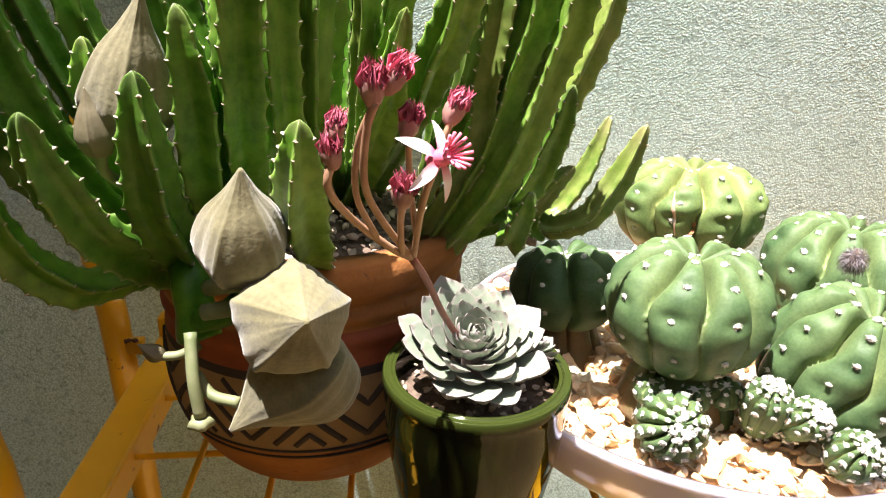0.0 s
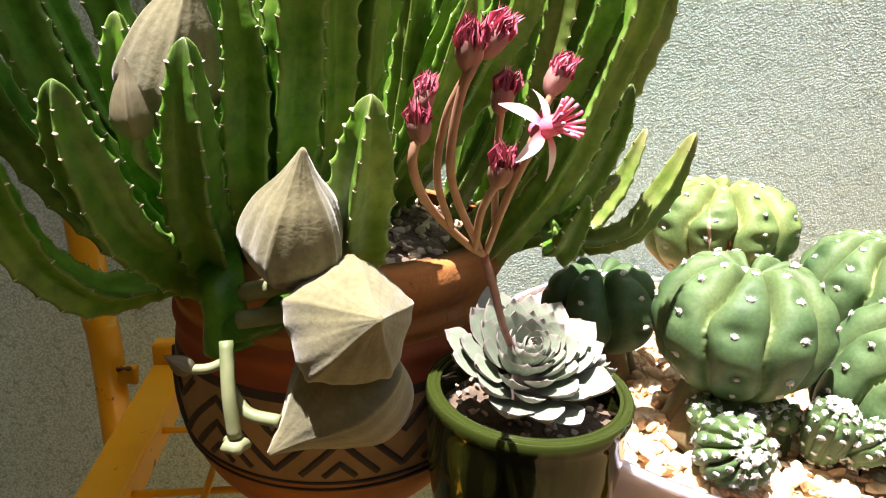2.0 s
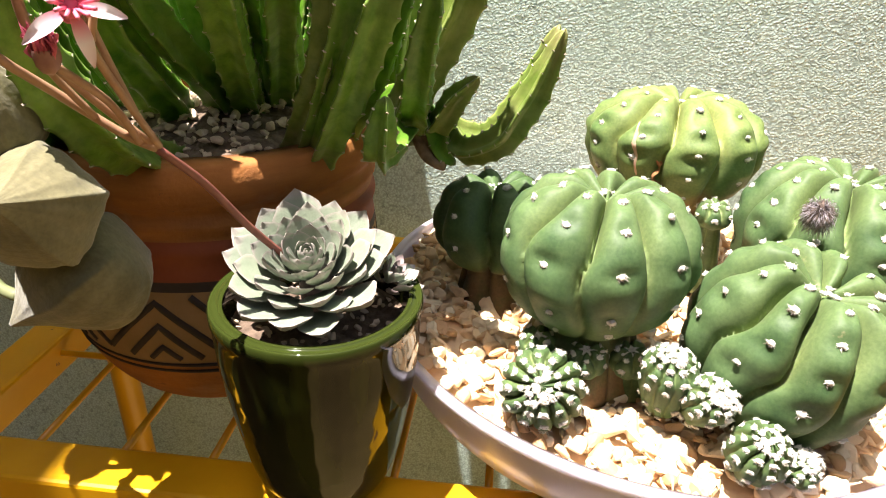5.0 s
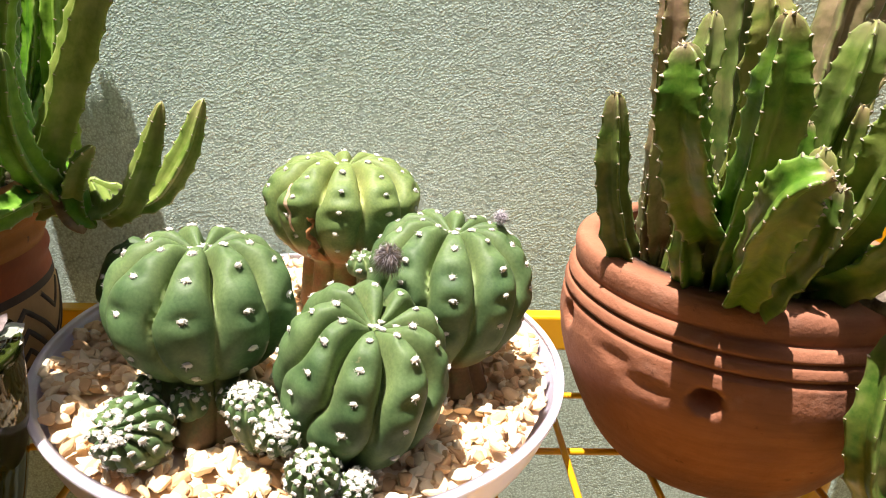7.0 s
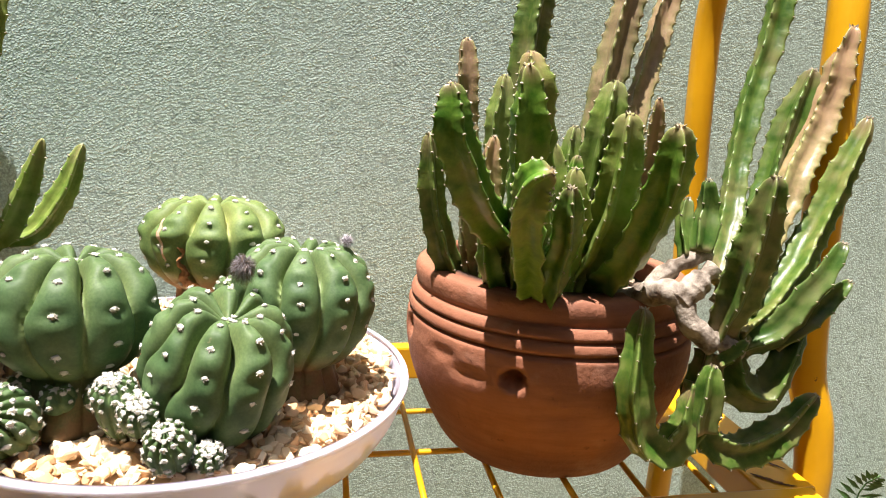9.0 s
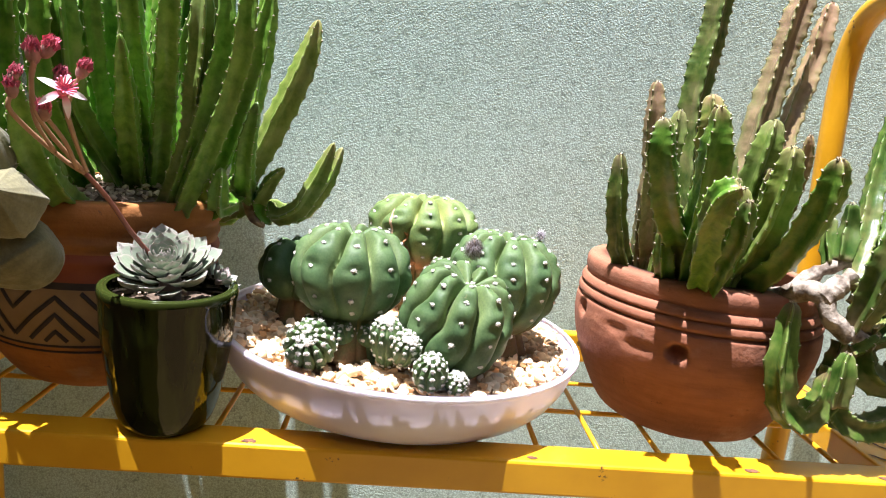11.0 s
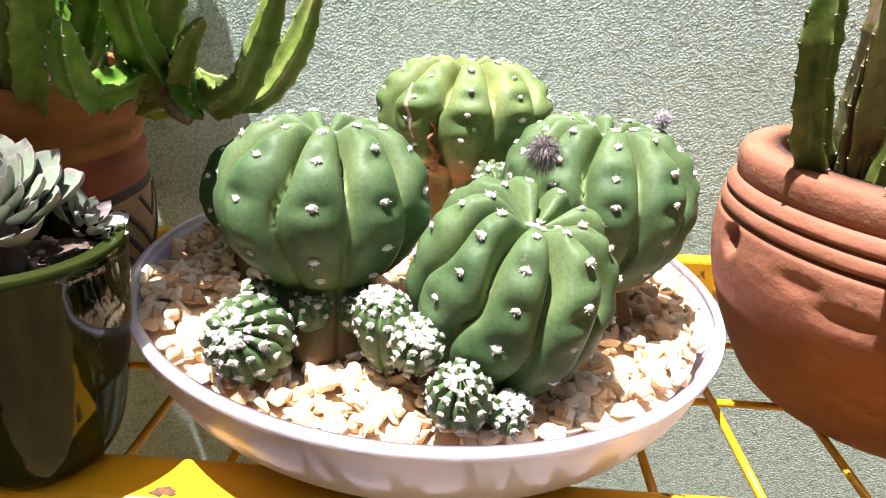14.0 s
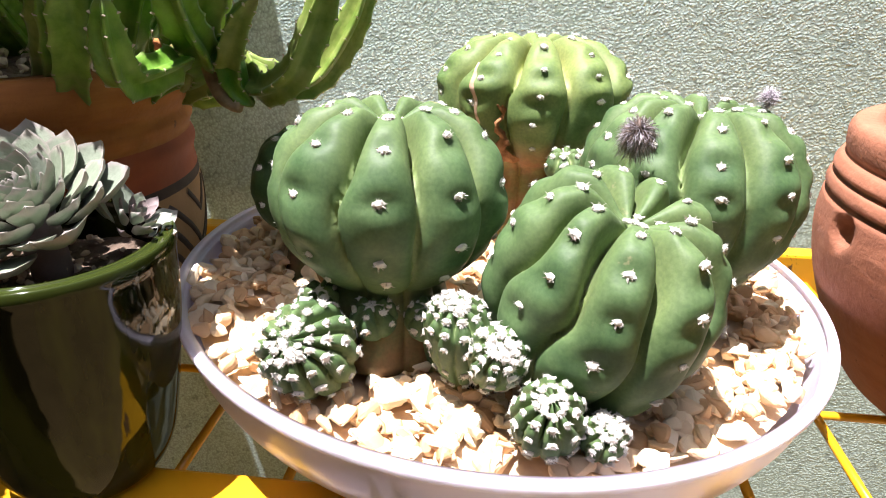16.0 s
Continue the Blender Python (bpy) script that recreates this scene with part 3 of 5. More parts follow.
right_plant = root("carrion_plant", (0.512, 0.58, 0.13), "upright olive and red-brown four-ridged succulent stems, sunburnt at the tips", "succulent")
hanging_plant = root("carrion_plant_branch", (0.54, 0.51, 0.13), "woody branch with olive ridged stems hanging over the pot rim", "succulent")


def left_stem(kind, r, *pts):
    stem(left_plant, kind, r * 0.85, pts)


def right_stem(kind, r, *pts):
    stem(right_plant, kind, r, pts)


def hang_stem(kind, r, *pts):
    stem(hanging_plant, kind, r, pts)


left_stem("a", 0.0153, (-0.130, 0.415, 0.256), (-0.129, 0.425, 0.230), (-0.123, 0.445, 0.198), (-0.113, 0.480, 0.169), (-0.097, 0.530, 0.144), (-0.079, 0.554, 0.146))
left_stem("a", 0.0125, (-0.165, 0.430, 0.255), (-0.166, 0.437, 0.218), (-0.160, 0.452, 0.183), (-0.146, 0.470, 0.161), (-0.127, 0.500, 0.155), (-0.100, 0.550, 0.147))
left_stem("a", 0.0140, (-0.163, 0.455, 0.312), (-0.157, 0.462, 0.275), (-0.146, 0.472, 0.232), (-0.129, 0.510, 0.174), (-0.112, 0.560, 0.136), (-0.089, 0.574, 0.146))
left_stem("a", 0.0147, (-0.091, 0.424, 0.270), (-0.094, 0.432, 0.237), (-0.096, 0.455, 0.196), (-0.097, 0.500, 0.160), (-0.079, 0.535, 0.146))
left_stem("a", 0.0100, (-0.129, 0.476, 0.277), (-0.130, 0.480, 0.251), (-0.125, 0.500, 0.201), (-0.110, 0.550, 0.150), (-0.087, 0.568, 0.146))
left_stem("a", 0.0144, (-0.078, 0.437, 0.293), (-0.076, 0.445, 0.257), (-0.079, 0.465, 0.211), (-0.083, 0.520, 0.159), (-0.070, 0.548, 0.146))
left_stem("a", 0.0147, (-0.053, 0.440, 0.332), (-0.057, 0.445, 0.290), (-0.061, 0.457, 0.241), (-0.070, 0.510, 0.166), (-0.061, 0.541, 0.146))
left_stem("g", 0.0144, (-0.031, 0.412, 0.256), (-0.033, 0.420, 0.231), (-0.034, 0.450, 0.191), (-0.037, 0.500, 0.161), (-0.040, 0.535, 0.146))
left_stem("b", 0.0138, (0.134, 0.557, 0.329), (0.126, 0.555, 0.295), (0.105, 0.555, 0.241), (0.079, 0.565, 0.190), (0.058, 0.590, 0.155), (0.022, 0.594, 0.146))
left_stem("g", 0.0114, (0.098, 0.508, 0.257), (0.092, 0.512, 0.229), (0.086, 0.530, 0.199), (0.080, 0.560, 0.175), (0.066, 0.590, 0.156), (0.027, 0.594, 0.146))
left_stem("g", 0.0104, (0.077, 0.492, 0.204), (0.075, 0.495, 0.189), (0.071, 0.510, 0.170), (0.075, 0.545, 0.171), (0.033, 0.564, 0.146))
left_stem("b", 0.0114, (0.157, 0.613, 0.222), (0.142, 0.610, 0.184), (0.118, 0.605, 0.154), (0.080, 0.600, 0.161), (0.036, 0.600, 0.146))
left_stem("b", 0.0108, (0.156, 0.547, 0.229), (0.144, 0.548, 0.197), (0.129, 0.553, 0.169), (0.109, 0.565, 0.158), (0.084, 0.590, 0.166), (0.039, 0.594, 0.146))
left_stem("b", 0.0098, (0.115, 0.548, 0.203), (0.103, 0.553, 0.189), (0.092, 0.565, 0.170), (0.077, 0.590, 0.164), (0.034, 0.594, 0.146))
left_stem("a", 0.0117, (-0.153, 0.510, 0.325), (-0.141, 0.515, 0.270), (-0.126, 0.535, 0.204), (-0.109, 0.580, 0.147))
left_stem("a", 0.0133, (-0.194, 0.470, 0.320), (-0.188, 0.475, 0.273), (-0.175, 0.490, 0.223), (-0.148, 0.530, 0.163), (-0.114, 0.570, 0.134), (-0.090, 0.581, 0.146))
left_stem("a", 0.0122, (-0.204, 0.520, 0.336), (-0.193, 0.525, 0.281), (-0.176, 0.540, 0.219), (-0.142, 0.590, 0.143), (-0.108, 0.594, 0.146))
left_stem("a", 0.0111, (-0.114, 0.530, 0.342), (-0.111, 0.535, 0.287), (-0.104, 0.550, 0.214), (-0.093, 0.590, 0.144))
left_stem("a", 0.0111, (-0.194, 0.540, 0.326), (-0.178, 0.545, 0.269), (-0.150, 0.560, 0.200), (-0.114, 0.610, 0.136))
left_stem("a", 0.0117, (-0.081, 0.550, 0.355), (-0.080, 0.555, 0.289), (-0.074, 0.560, 0.219), (-0.069, 0.600, 0.141))
left_stem("a", 0.0117, (-0.047, 0.570, 0.364), (-0.043, 0.575, 0.291), (-0.043, 0.580, 0.217), (-0.043, 0.620, 0.139))
left_stem("g", 0.0117, (0.000, 0.580, 0.373), (0.002, 0.585, 0.294), (-0.001, 0.590, 0.221), (-0.007, 0.630, 0.136))
left_stem("g", 0.0117, (0.040, 0.600, 0.380), (0.041, 0.600, 0.296), (0.038, 0.610, 0.219), (0.027, 0.640, 0.138), (0.002, 0.626, 0.146))
left_stem("g", 0.0117, (0.082, 0.610, 0.385), (0.078, 0.610, 0.299), (0.065, 0.615, 0.219), (0.048, 0.640, 0.143), (0.015, 0.626, 0.146))
left_stem("a", 0.0126, (-0.043, 0.465, 0.341), (-0.045, 0.465, 0.290), (-0.046, 0.480, 0.238), (-0.053, 0.550, 0.175), (-0.053, 0.556, 0.153))
left_stem("g", 0.0131, (-0.031, 0.475, 0.340), (-0.032, 0.475, 0.291), (-0.036, 0.500, 0.237), (-0.033, 0.565, 0.180), (-0.033, 0.571, 0.158))
left_stem("g", 0.0127, (0.010, 0.467, 0.294), (0.001, 0.500, 0.245), (-0.011, 0.540, 0.202), (-0.021, 0.575, 0.170), (-0.021, 0.581, 0.148))
left_stem("g", 0.0133, (0.044, 0.475, 0.357), (0.036, 0.485, 0.302), (0.018, 0.530, 0.242), (-0.009, 0.595, 0.174), (-0.009, 0.601, 0.152))
left_stem("g", 0.0111, (0.010, 0.480, 0.352), (0.008, 0.495, 0.300), (-0.006, 0.550, 0.240), (-0.017, 0.600, 0.175), (-0.017, 0.606, 0.153))
left_stem("b", 0.0085, (0.046, 0.510, 0.321), (0.037, 0.530, 0.283), (0.018, 0.600, 0.238), (0.008, 0.630, 0.183), (0.008, 0.636, 0.161))
left_stem("g", 0.0111, (-0.020, 0.485, 0.347), (-0.025, 0.500, 0.297), (-0.032, 0.535, 0.237), (-0.033, 0.580, 0.172), (-0.033, 0.586, 0.150))
left_stem("b", 0.0066, (-0.007, 0.560, 0.287), (-0.012, 0.580, 0.234), (-0.023, 0.620, 0.177), (-0.023, 0.626, 0.155))
left_stem("b", 0.0080, (-0.028, 0.560, 0.342), (-0.029, 0.570, 0.280), (-0.034, 0.600, 0.222), (-0.035, 0.630, 0.175), (-0.035, 0.636, 0.153))
left_stem("b", 0.0100, (0.056, 0.545, 0.372), (0.054, 0.550, 0.300), (0.046, 0.565, 0.236), (0.030, 0.590, 0.180), (0.020, 0.600, 0.150))
left_stem("b", 0.0098, (-0.006, 0.515, 0.362), (-0.008, 0.520, 0.300), (-0.012, 0.545, 0.236), (-0.018, 0.575, 0.180), (-0.020, 0.590, 0.150))
left_stem("b", 0.0098, (-0.066, 0.480, 0.352), (-0.066, 0.490, 0.295), (-0.068, 0.515, 0.232), (-0.070, 0.550, 0.180), (-0.066, 0.570, 0.150))
left_stem("g", 0.0130, (0.096, 0.485, 0.372), (0.090, 0.490, 0.300), (0.078, 0.497, 0.255), (0.060, 0.500, 0.207), (0.030, 0.530, 0.150))
left_stem("g", 0.0122, (0.078, 0.492, 0.362), (0.073, 0.496, 0.296), (0.063, 0.500, 0.257), (0.052, 0.505, 0.217), (0.022, 0.535, 0.150))
left_stem("b", 0.0112, (0.060, 0.494, 0.366), (0.056, 0.498, 0.295), (0.052, 0.502, 0.257), (0.047, 0.506, 0.217), (0.014, 0.538, 0.150))
left_stem("g", 0.0118, (0.102, 0.530, 0.352), (0.091, 0.530, 0.295), (0.078, 0.535, 0.250), (0.062, 0.540, 0.200), (0.034, 0.556, 0.150))
right_stem("e", 0.0133, (0.395, 0.435, 0.278), (0.401, 0.440, 0.249), (0.425, 0.470, 0.207), (0.470, 0.530, 0.162), (0.485, 0.547, 0.122))
right_stem("c", 0.0104, (0.401, 0.535, 0.247), (0.407, 0.540, 0.197), (0.428, 0.555, 0.140), (0.457, 0.564, 0.122))
right_stem("d", 0.0098, (0.422, 0.533, 0.310), (0.426, 0.535, 0.261), (0.434, 0.540, 0.194), (0.452, 0.560, 0.123))
right_stem("b", 0.0098, (0.456, 0.560, 0.291), (0.454, 0.560, 0.240), (0.458, 0.570, 0.158), (0.477, 0.574, 0.122))
right_stem("e", 0.0136, (0.440, 0.448, 0.291), (0.448, 0.460, 0.238), (0.466, 0.510, 0.153), (0.482, 0.534, 0.122))
right_stem("c", 0.0122, (0.457, 0.500, 0.303), (0.463, 0.500, 0.265), (0.483, 0.540, 0.167), (0.493, 0.554, 0.122))
right_stem("c", 0.0138, (0.495, 0.600, 0.438), (0.489, 0.600, 0.366), (0.482, 0.595, 0.297), (0.487, 0.580, 0.155), (0.496, 0.580, 0.122))
right_stem("d", 0.0138, (0.576, 0.605, 0.429), (0.566, 0.605, 0.368), (0.552, 0.600, 0.300), (0.528, 0.580, 0.155), (0.522, 0.580, 0.122))
right_stem("d", 0.0119, (0.613, 0.625, 0.410), (0.601, 0.620, 0.344), (0.580, 0.605, 0.272), (0.547, 0.580, 0.146), (0.535, 0.580, 0.122))
right_stem("b", 0.0136, (0.525, 0.527, 0.290), (0.522, 0.530, 0.246), (0.518, 0.560, 0.143), (0.516, 0.567, 0.122))
right_stem("d", 0.0074, (0.560, 0.530, 0.280), (0.564, 0.540, 0.234), (0.557, 0.570, 0.144), (0.541, 0.574, 0.122))
right_stem("b", 0.0117, (0.484, 0.475, 0.234), (0.487, 0.482, 0.201), (0.496, 0.520, 0.141), (0.502, 0.541, 0.122))
right_stem("e", 0.0122, (0.444, 0.403, 0.238), (0.437, 0.410, 0.230), (0.441, 0.430, 0.206), (0.469, 0.490, 0.149), (0.484, 0.521, 0.122))
right_stem("e", 0.0098, (0.463, 0.425, 0.227), (0.468, 0.440, 0.197), (0.481, 0.500, 0.134), (0.492, 0.528, 0.122))
right_stem("b", 0.0136, (0.507, 0.458, 0.269), (0.509, 0.467, 0.228), (0.510, 0.495, 0.176), (0.508, 0.540, 0.129))
right_stem("e", 0.0136, (0.517, 0.418, 0.264), (0.520, 0.430, 0.230), (0.523, 0.470, 0.179), (0.524, 0.530, 0.137), (0.520, 0.547, 0.122))
right_stem("b", 0.0095, (0.497, 0.555, 0.244), (0.505, 0.555, 0.195), (0.512, 0.570, 0.131), (0.512, 0.574, 0.122))
right_stem("b", 0.0101, (0.516, 0.570, 0.257), (0.514, 0.570, 0.200), (0.515, 0.580, 0.128))
right_stem("e", 0.0090, (0.434, 0.500, 0.189), (0.444, 0.505, 0.159), (0.459, 0.530, 0.126))
right_stem("b", 0.0101, (0.452, 0.520, 0.202), (0.454, 0.520, 0.165), (0.464, 0.540, 0.126))
hang_stem("f", 0.0136, (0.587, 0.430, 0.239), (0.589, 0.440, 0.190), (0.589, 0.460, 0.132))
hang_stem("f", 0.0101, (0.576, 0.480, 0.230), (0.578, 0.480, 0.209), (0.571, 0.470, 0.184))
hang_stem("f", 0.0080, (0.569, 0.490, 0.217), (0.567, 0.485, 0.197), (0.567, 0.475, 0.179))
hang_stem("f", 0.0108, (0.671, 0.565, 0.395), (0.661, 0.560, 0.339), (0.637, 0.540, 0.263), (0.618, 0.515, 0.205), (0.591, 0.480, 0.162))
hang_stem("f", 0.0122, (0.680, 0.534, 0.309), (0.663, 0.528, 0.261), (0.639, 0.510, 0.206), (0.595, 0.470, 0.148))
hang_stem("d", 0.0127, (0.694, 0.520, 0.338), (0.681, 0.518, 0.277), (0.649, 0.500, 0.220), (0.607, 0.470, 0.144))
hang_stem("f", 0.0122, (0.703, 0.500, 0.276), (0.672, 0.490, 0.208), (0.632, 0.470, 0.154), (0.602, 0.460, 0.130))
hang_stem("f", 0.0111, (0.659, 0.450, 0.197), (0.644, 0.450, 0.169), (0.627, 0.455, 0.139), (0.604, 0.460, 0.122))
hang_stem("f", 0.0090, (0.672, 0.455, 0.170), (0.652, 0.455, 0.149), (0.626, 0.460, 0.125))
hang_stem("f", 0.0138, (0.656, 0.470, 0.140), (0.639, 0.460, 0.117), (0.624, 0.456, 0.091), (0.603, 0.456, 0.098), (0.597, 0.460, 0.119))
hang_stem("f", 0.0127, (0.670, 0.460, 0.088), (0.648, 0.458, 0.065), (0.616, 0.455, 0.050), (0.590, 0.455, 0.056), (0.579, 0.458, 0.082), (0.584, 0.460, 0.119))
hang_stem("f", 0.0117, (0.579, 0.446, 0.116), (0.576, 0.445, 0.097), (0.576, 0.445, 0.071))
hang_stem("f", 0.0074, (0.603, 0.450, 0.131), (0.595, 0.452, 0.123), (0.587, 0.455, 0.114))
hang_stem("f", 0.0127, (0.531, 0.457, 0.151), (0.527, 0.450, 0.111), (0.534, 0.448, 0.072), (0.552, 0.450, 0.054), (0.568, 0.452, 0.067), (0.575, 0.455, 0.099))

# short young stems between the tall ones in the plain pot
young_rnd = random.Random(31)
for x, y, tall, kind in ((0.440, 0.552, 0.090, "d"), (0.446, 0.535, 0.075, "c"), (0.458, 0.522, 0.070, "d"), (0.468, 0.518, 0.050, "e"), (0.482, 0.512, 0.052, "e"), (0.496, 0.506, 0.048, "c"), (0.506, 0.515, 0.070, "c"), (0.535, 0.515, 0.085, "e"), (0.545, 0.525, 0.100, "c"), (0.484, 0.535, 0.100, "c"), (0.450, 0.550, 0.120, "d"), (0.470, 0.540, 0.135, "c"), (0.498, 0.530, 0.110, "e"), (0.520, 0.520, 0.120, "c")):
    lean_x, lean_y = young_rnd.uniform(-0.010, 0.010), young_rnd.uniform(-0.012, 0.004)
    right_stem(kind, young_rnd.uniform(0.0070, 0.0098), (x + lean_x, y + lean_y, 0.128 + tall), (x + 0.6 * lean_x, y + 0.4 * lean_y, 0.128 + 0.6 * tall), (x, y, 0.124))

# hidden stems added at the back of the clump, leaning to the wall to shade it
back_rnd = random.Random(9)
for k in range(12):
    x = -0.23 + 0.023 * k
    y = back_rnd.uniform(0.700, 0.757)
    z = back_rnd.uniform(0.44, 0.60)
    left_stem("a", 0.011, (x, y, z), (x * 0.85 - 0.005, y - 0.02, z * 0.75), (x * 0.6 - 0.015, 0.68, 0.24), (x * 0.35 - 0.03, 0.655, 0.150))
# more hidden stems close to the wall, added to cast a broad shadow column
for top in ((-0.002, 0.764, 0.335), (-0.020, 0.762, 0.365), (-0.038, 0.764, 0.355), (-0.056, 0.766, 0.350), (-0.074, 0.765, 0.37), (-0.092, 0.764, 0.39), (-0.012, 0.767, 0.40), (-0.030, 0.765, 0.42), (-0.048, 0.767, 0.40)):
    left_stem("a", 0.0150, top, (top[0] - 0.002, top[1] - 0.008, top[2] - 0.08), (top[0] - 0.006, 0.725, 0.20), (top[0] * 0.8 - 0.010, 0.665, 0.150))
# woody limbs of the hanging branch
def limb(pts, r0, r1, seed):
    rnd = random.Random(seed)
    k = [rnd.uniform(0.85, 1.2) for _ in range(10)]
    v, f = tube(pts, lambda t: (r0 + (r1 - r0) * t) * (k[int(t * 8)] + (k[int(t * 8) + 1] - k[int(t * 8)]) * (t * 8 % 1)), 14, 40)
    v = [p + 0.0026 * noise.noise_vector(p * 60) + 0.0016 * noise.noise_vector(p * 170) for p in v]
    part("woody_limb", v, f, WOOD, hanging_plant, "grey-brown knobbly woody stem")


limb([(0.527, 0.53, 0.128), (0.540, 0.505, 0.140), (0.548, 0.475, 0.155), (0.557, 0.462, 0.155), (0.566, 0.457, 0.139), (0.581, 0.455, 0.125)], 0.009, 0.007, 3)
limb([(0.546, 0.48, 0.155), (0.556, 0.476, 0.170), (0.568, 0.475, 0.179), (0.581, 0.475, 0.182)], 0.0075, 0.004, 4)
limb([(0.557, 0.461, 0.153), (0.568, 0.463, 0.165), (0.580, 0.466, 0.175)], 0.008, 0.005, 5)
limb([(0.570, 0.457, 0.135), (0.585, 0.456, 0.128), (0.600, 0.456, 0.120)], 0.007, 0.005, 6)


for pts, r in (([(-0.103, 0.51, 0.17), (-0.095, 0.475, 0.17), (-0.091, 0.462, 0.155), (-0.089, 0.458, 0.14)], 0.0105), ([(-0.091, 0.458, 0.15), (-0.077, 0.45, 0.155), (-0.065, 0.446, 0.164), (-0.059, 0.446, 0.172)], 0.0068)):
    v, f = tube(pts, r, 16, 20)
    v = [p + 0.0022 * noise.noise_vector(p * 70) for p in v]
    part("side_stem", v, f, STEM["a"], left_plant, attrs={"along": [0.5] * len(v)})


v, f = tube([(0.079, 0.570, 0.174), (0.081, 0.566, 0.165), (0.084, 0.563, 0.157), (0.091, 0.560, 0.152), (0.099, 0.558, 0.151)], lambda t: 0.0052 * (1 - 0.55 * t), 14, 24)
v = [p + 0.003 * noise.noise_vector(p * 70) for p in v]
part("withered_stem", v, f, HUSK, left_plant, "shrivelled brown dry stem")
stem(left_plant, "a", 0.0085, [(0.104, 0.560, 0.150), (0.096, 0.563, 0.157), (0.089, 0.568, 0.172), (0.070, 0.585, 0.182), (0.045, 0.60, 0.165)])


# ---- buds ----
def bud(plant, tip, base, width, mat, label, ribs=5, seed=0, blunt=0.42):
    """A five-ribbed balloon bud from base to pointed tip."""
    tip, base = Vector(tip), Vector(base)
    axis = tip - base
    q = axis.to_track_quat("Z", "X").to_matrix()
    h = axis.length
    n = 32
    shape = spline([(0.10, 0, 0), (0.68, 0, 0.05), (0.98, 0, 0.22), (1.0, 0, 0.24 + blunt * 0.3), (0.74, 0, 0.60), (0.38, 0, 0.78), (0.17, 0, 0.91), (0.04, 0, 1.0)], n)
    prof = [(q.x * width / 2, q.z * h) for q in shape]
    seg = 120
    ph = seed * 1.3

    def warp(a, i, z):
        t = i / n
        m = (a + ph + 0.12 * t) % (2 * math.pi / ribs) - math.pi / ribs
        pent = math.cos(math.pi / ribs) / math.cos(m)
        w = abs(m) * ribs / math.pi
        fine = 0.006 * math.sin(ribs * 4 * a + seed + 2.0 * math.sin(3 * t))
        return 0.60 + 0.45 * pent - 0.05 * (1 - w) ** 3 * math.sin(t * math.pi) + 0.05 * w ** 10 + fine + 0.014 * math.sin(7 * a + 9 * t + seed)

    v, f = lathe(prof, seg, (0, 0, 0), warp)
    v = [base + q @ p for p in v]
    f.append(tuple(range(seg))[::-1])
    f.append(tuple(n * seg + j for j in range(seg)))
    vein = []
    for i in range(n + 1):
        for j in range(seg):
            a = 2 * math.pi * j / seg
            stripe = 0.5 - 0.5 * math.sin(ribs * 4 * a + seed + 2.0 * math.sin(3 * i / n))
            vein.append(0.45 * stripe ** 2 * min(1.0, 4 * i / n) * (0.5 + 0.5 * math.sin(5 * a + 3 * i / n + seed)))
    return part("bud", v, f, mat, plant, label, attrs={"vein": vein})


bud(left_plant, (-0.053, 0.411, 0.2375), (-0.0595, 0.428, 0.187), 0.0365, BUD, "large pale olive balloon bud", seed=1, blunt=0.38)
bud(left_plant, (-0.0275, 0.380, 0.190), (-0.042, 0.424, 0.168), 0.0455, BUD, "large pale olive balloon bud", seed=2, blunt=0.5)
bud(left_plant, (-0.068, 0.416, 0.116), (-0.020, 0.436, 0.151), 0.050, BUD, "pale olive bud with a wavy split edge", seed=3, blunt=0.6)
bud(left_plant, (-0.090, 0.440, 0.297), (-0.108, 0.452, 0.238), 0.034, BUD, "tall pale olive balloon bud", seed=4, blunt=0.35)
bud(left_plant, (-0.114, 0.435, 0.262), (-0.113, 0.438, 0.234), 0.0138, BUD_DARK, "small unopened brown-green bud", seed=5)
bud(left_plant, (-0.110, 0.436, 0.149), (-0.100, 0.438, 0.141), 0.008, BUD_DARK, "small shrivelled bud", seed=6)
for pts, r in (([(-0.085, 0.432, 0.157), (-0.083, 0.422, 0.139), (-0.081, 0.419, 0.122)], 0.0028),
               ([(-0.084, 0.43, 0.137), (-0.077, 0.425, 0.129), (-0.064, 0.42, 0.128)], 0.0026),
               ([(-0.101, 0.437, 0.142), (-0.093, 0.438, 0.142), (-0.084, 0.44, 0.146)], 0.0021),
               ([(-0.113, 0.439, 0.236), (-0.114, 0.443, 0.226), (-0.108, 0.46, 0.212)], 0.0024),
               ([(-0.0575, 0.414, 0.190), (-0.062, 0.43, 0.182), (-0.080, 0.45, 0.170)], 0.0040),
               ([(-0.046, 0.434, 0.176), (-0.062, 0.44, 0.166), (-0.082, 0.445, 0.160)], 0.0040)):
    part("flower_stalk", *tube(pts, r, 10, 12), PALE_STALK, left_plant, "pale green stalk")
sv, sf = lathe([(0.0034, 0), (0.0048, 0.001), (0.0052, 0.003), (0.0042, 0.005), (0.002, 0.0055)], 12, (-0.081, 0.419, 0.116), lambda a, i, z: 1 + 0.2 * math.cos(5 * a))
cap(sv, sf, 0, 12, True), cap(sv, sf, 4, 12)
part("stalk_end", sv, sf, PALE_STALK, left_plant, "pale lobed stalk end")


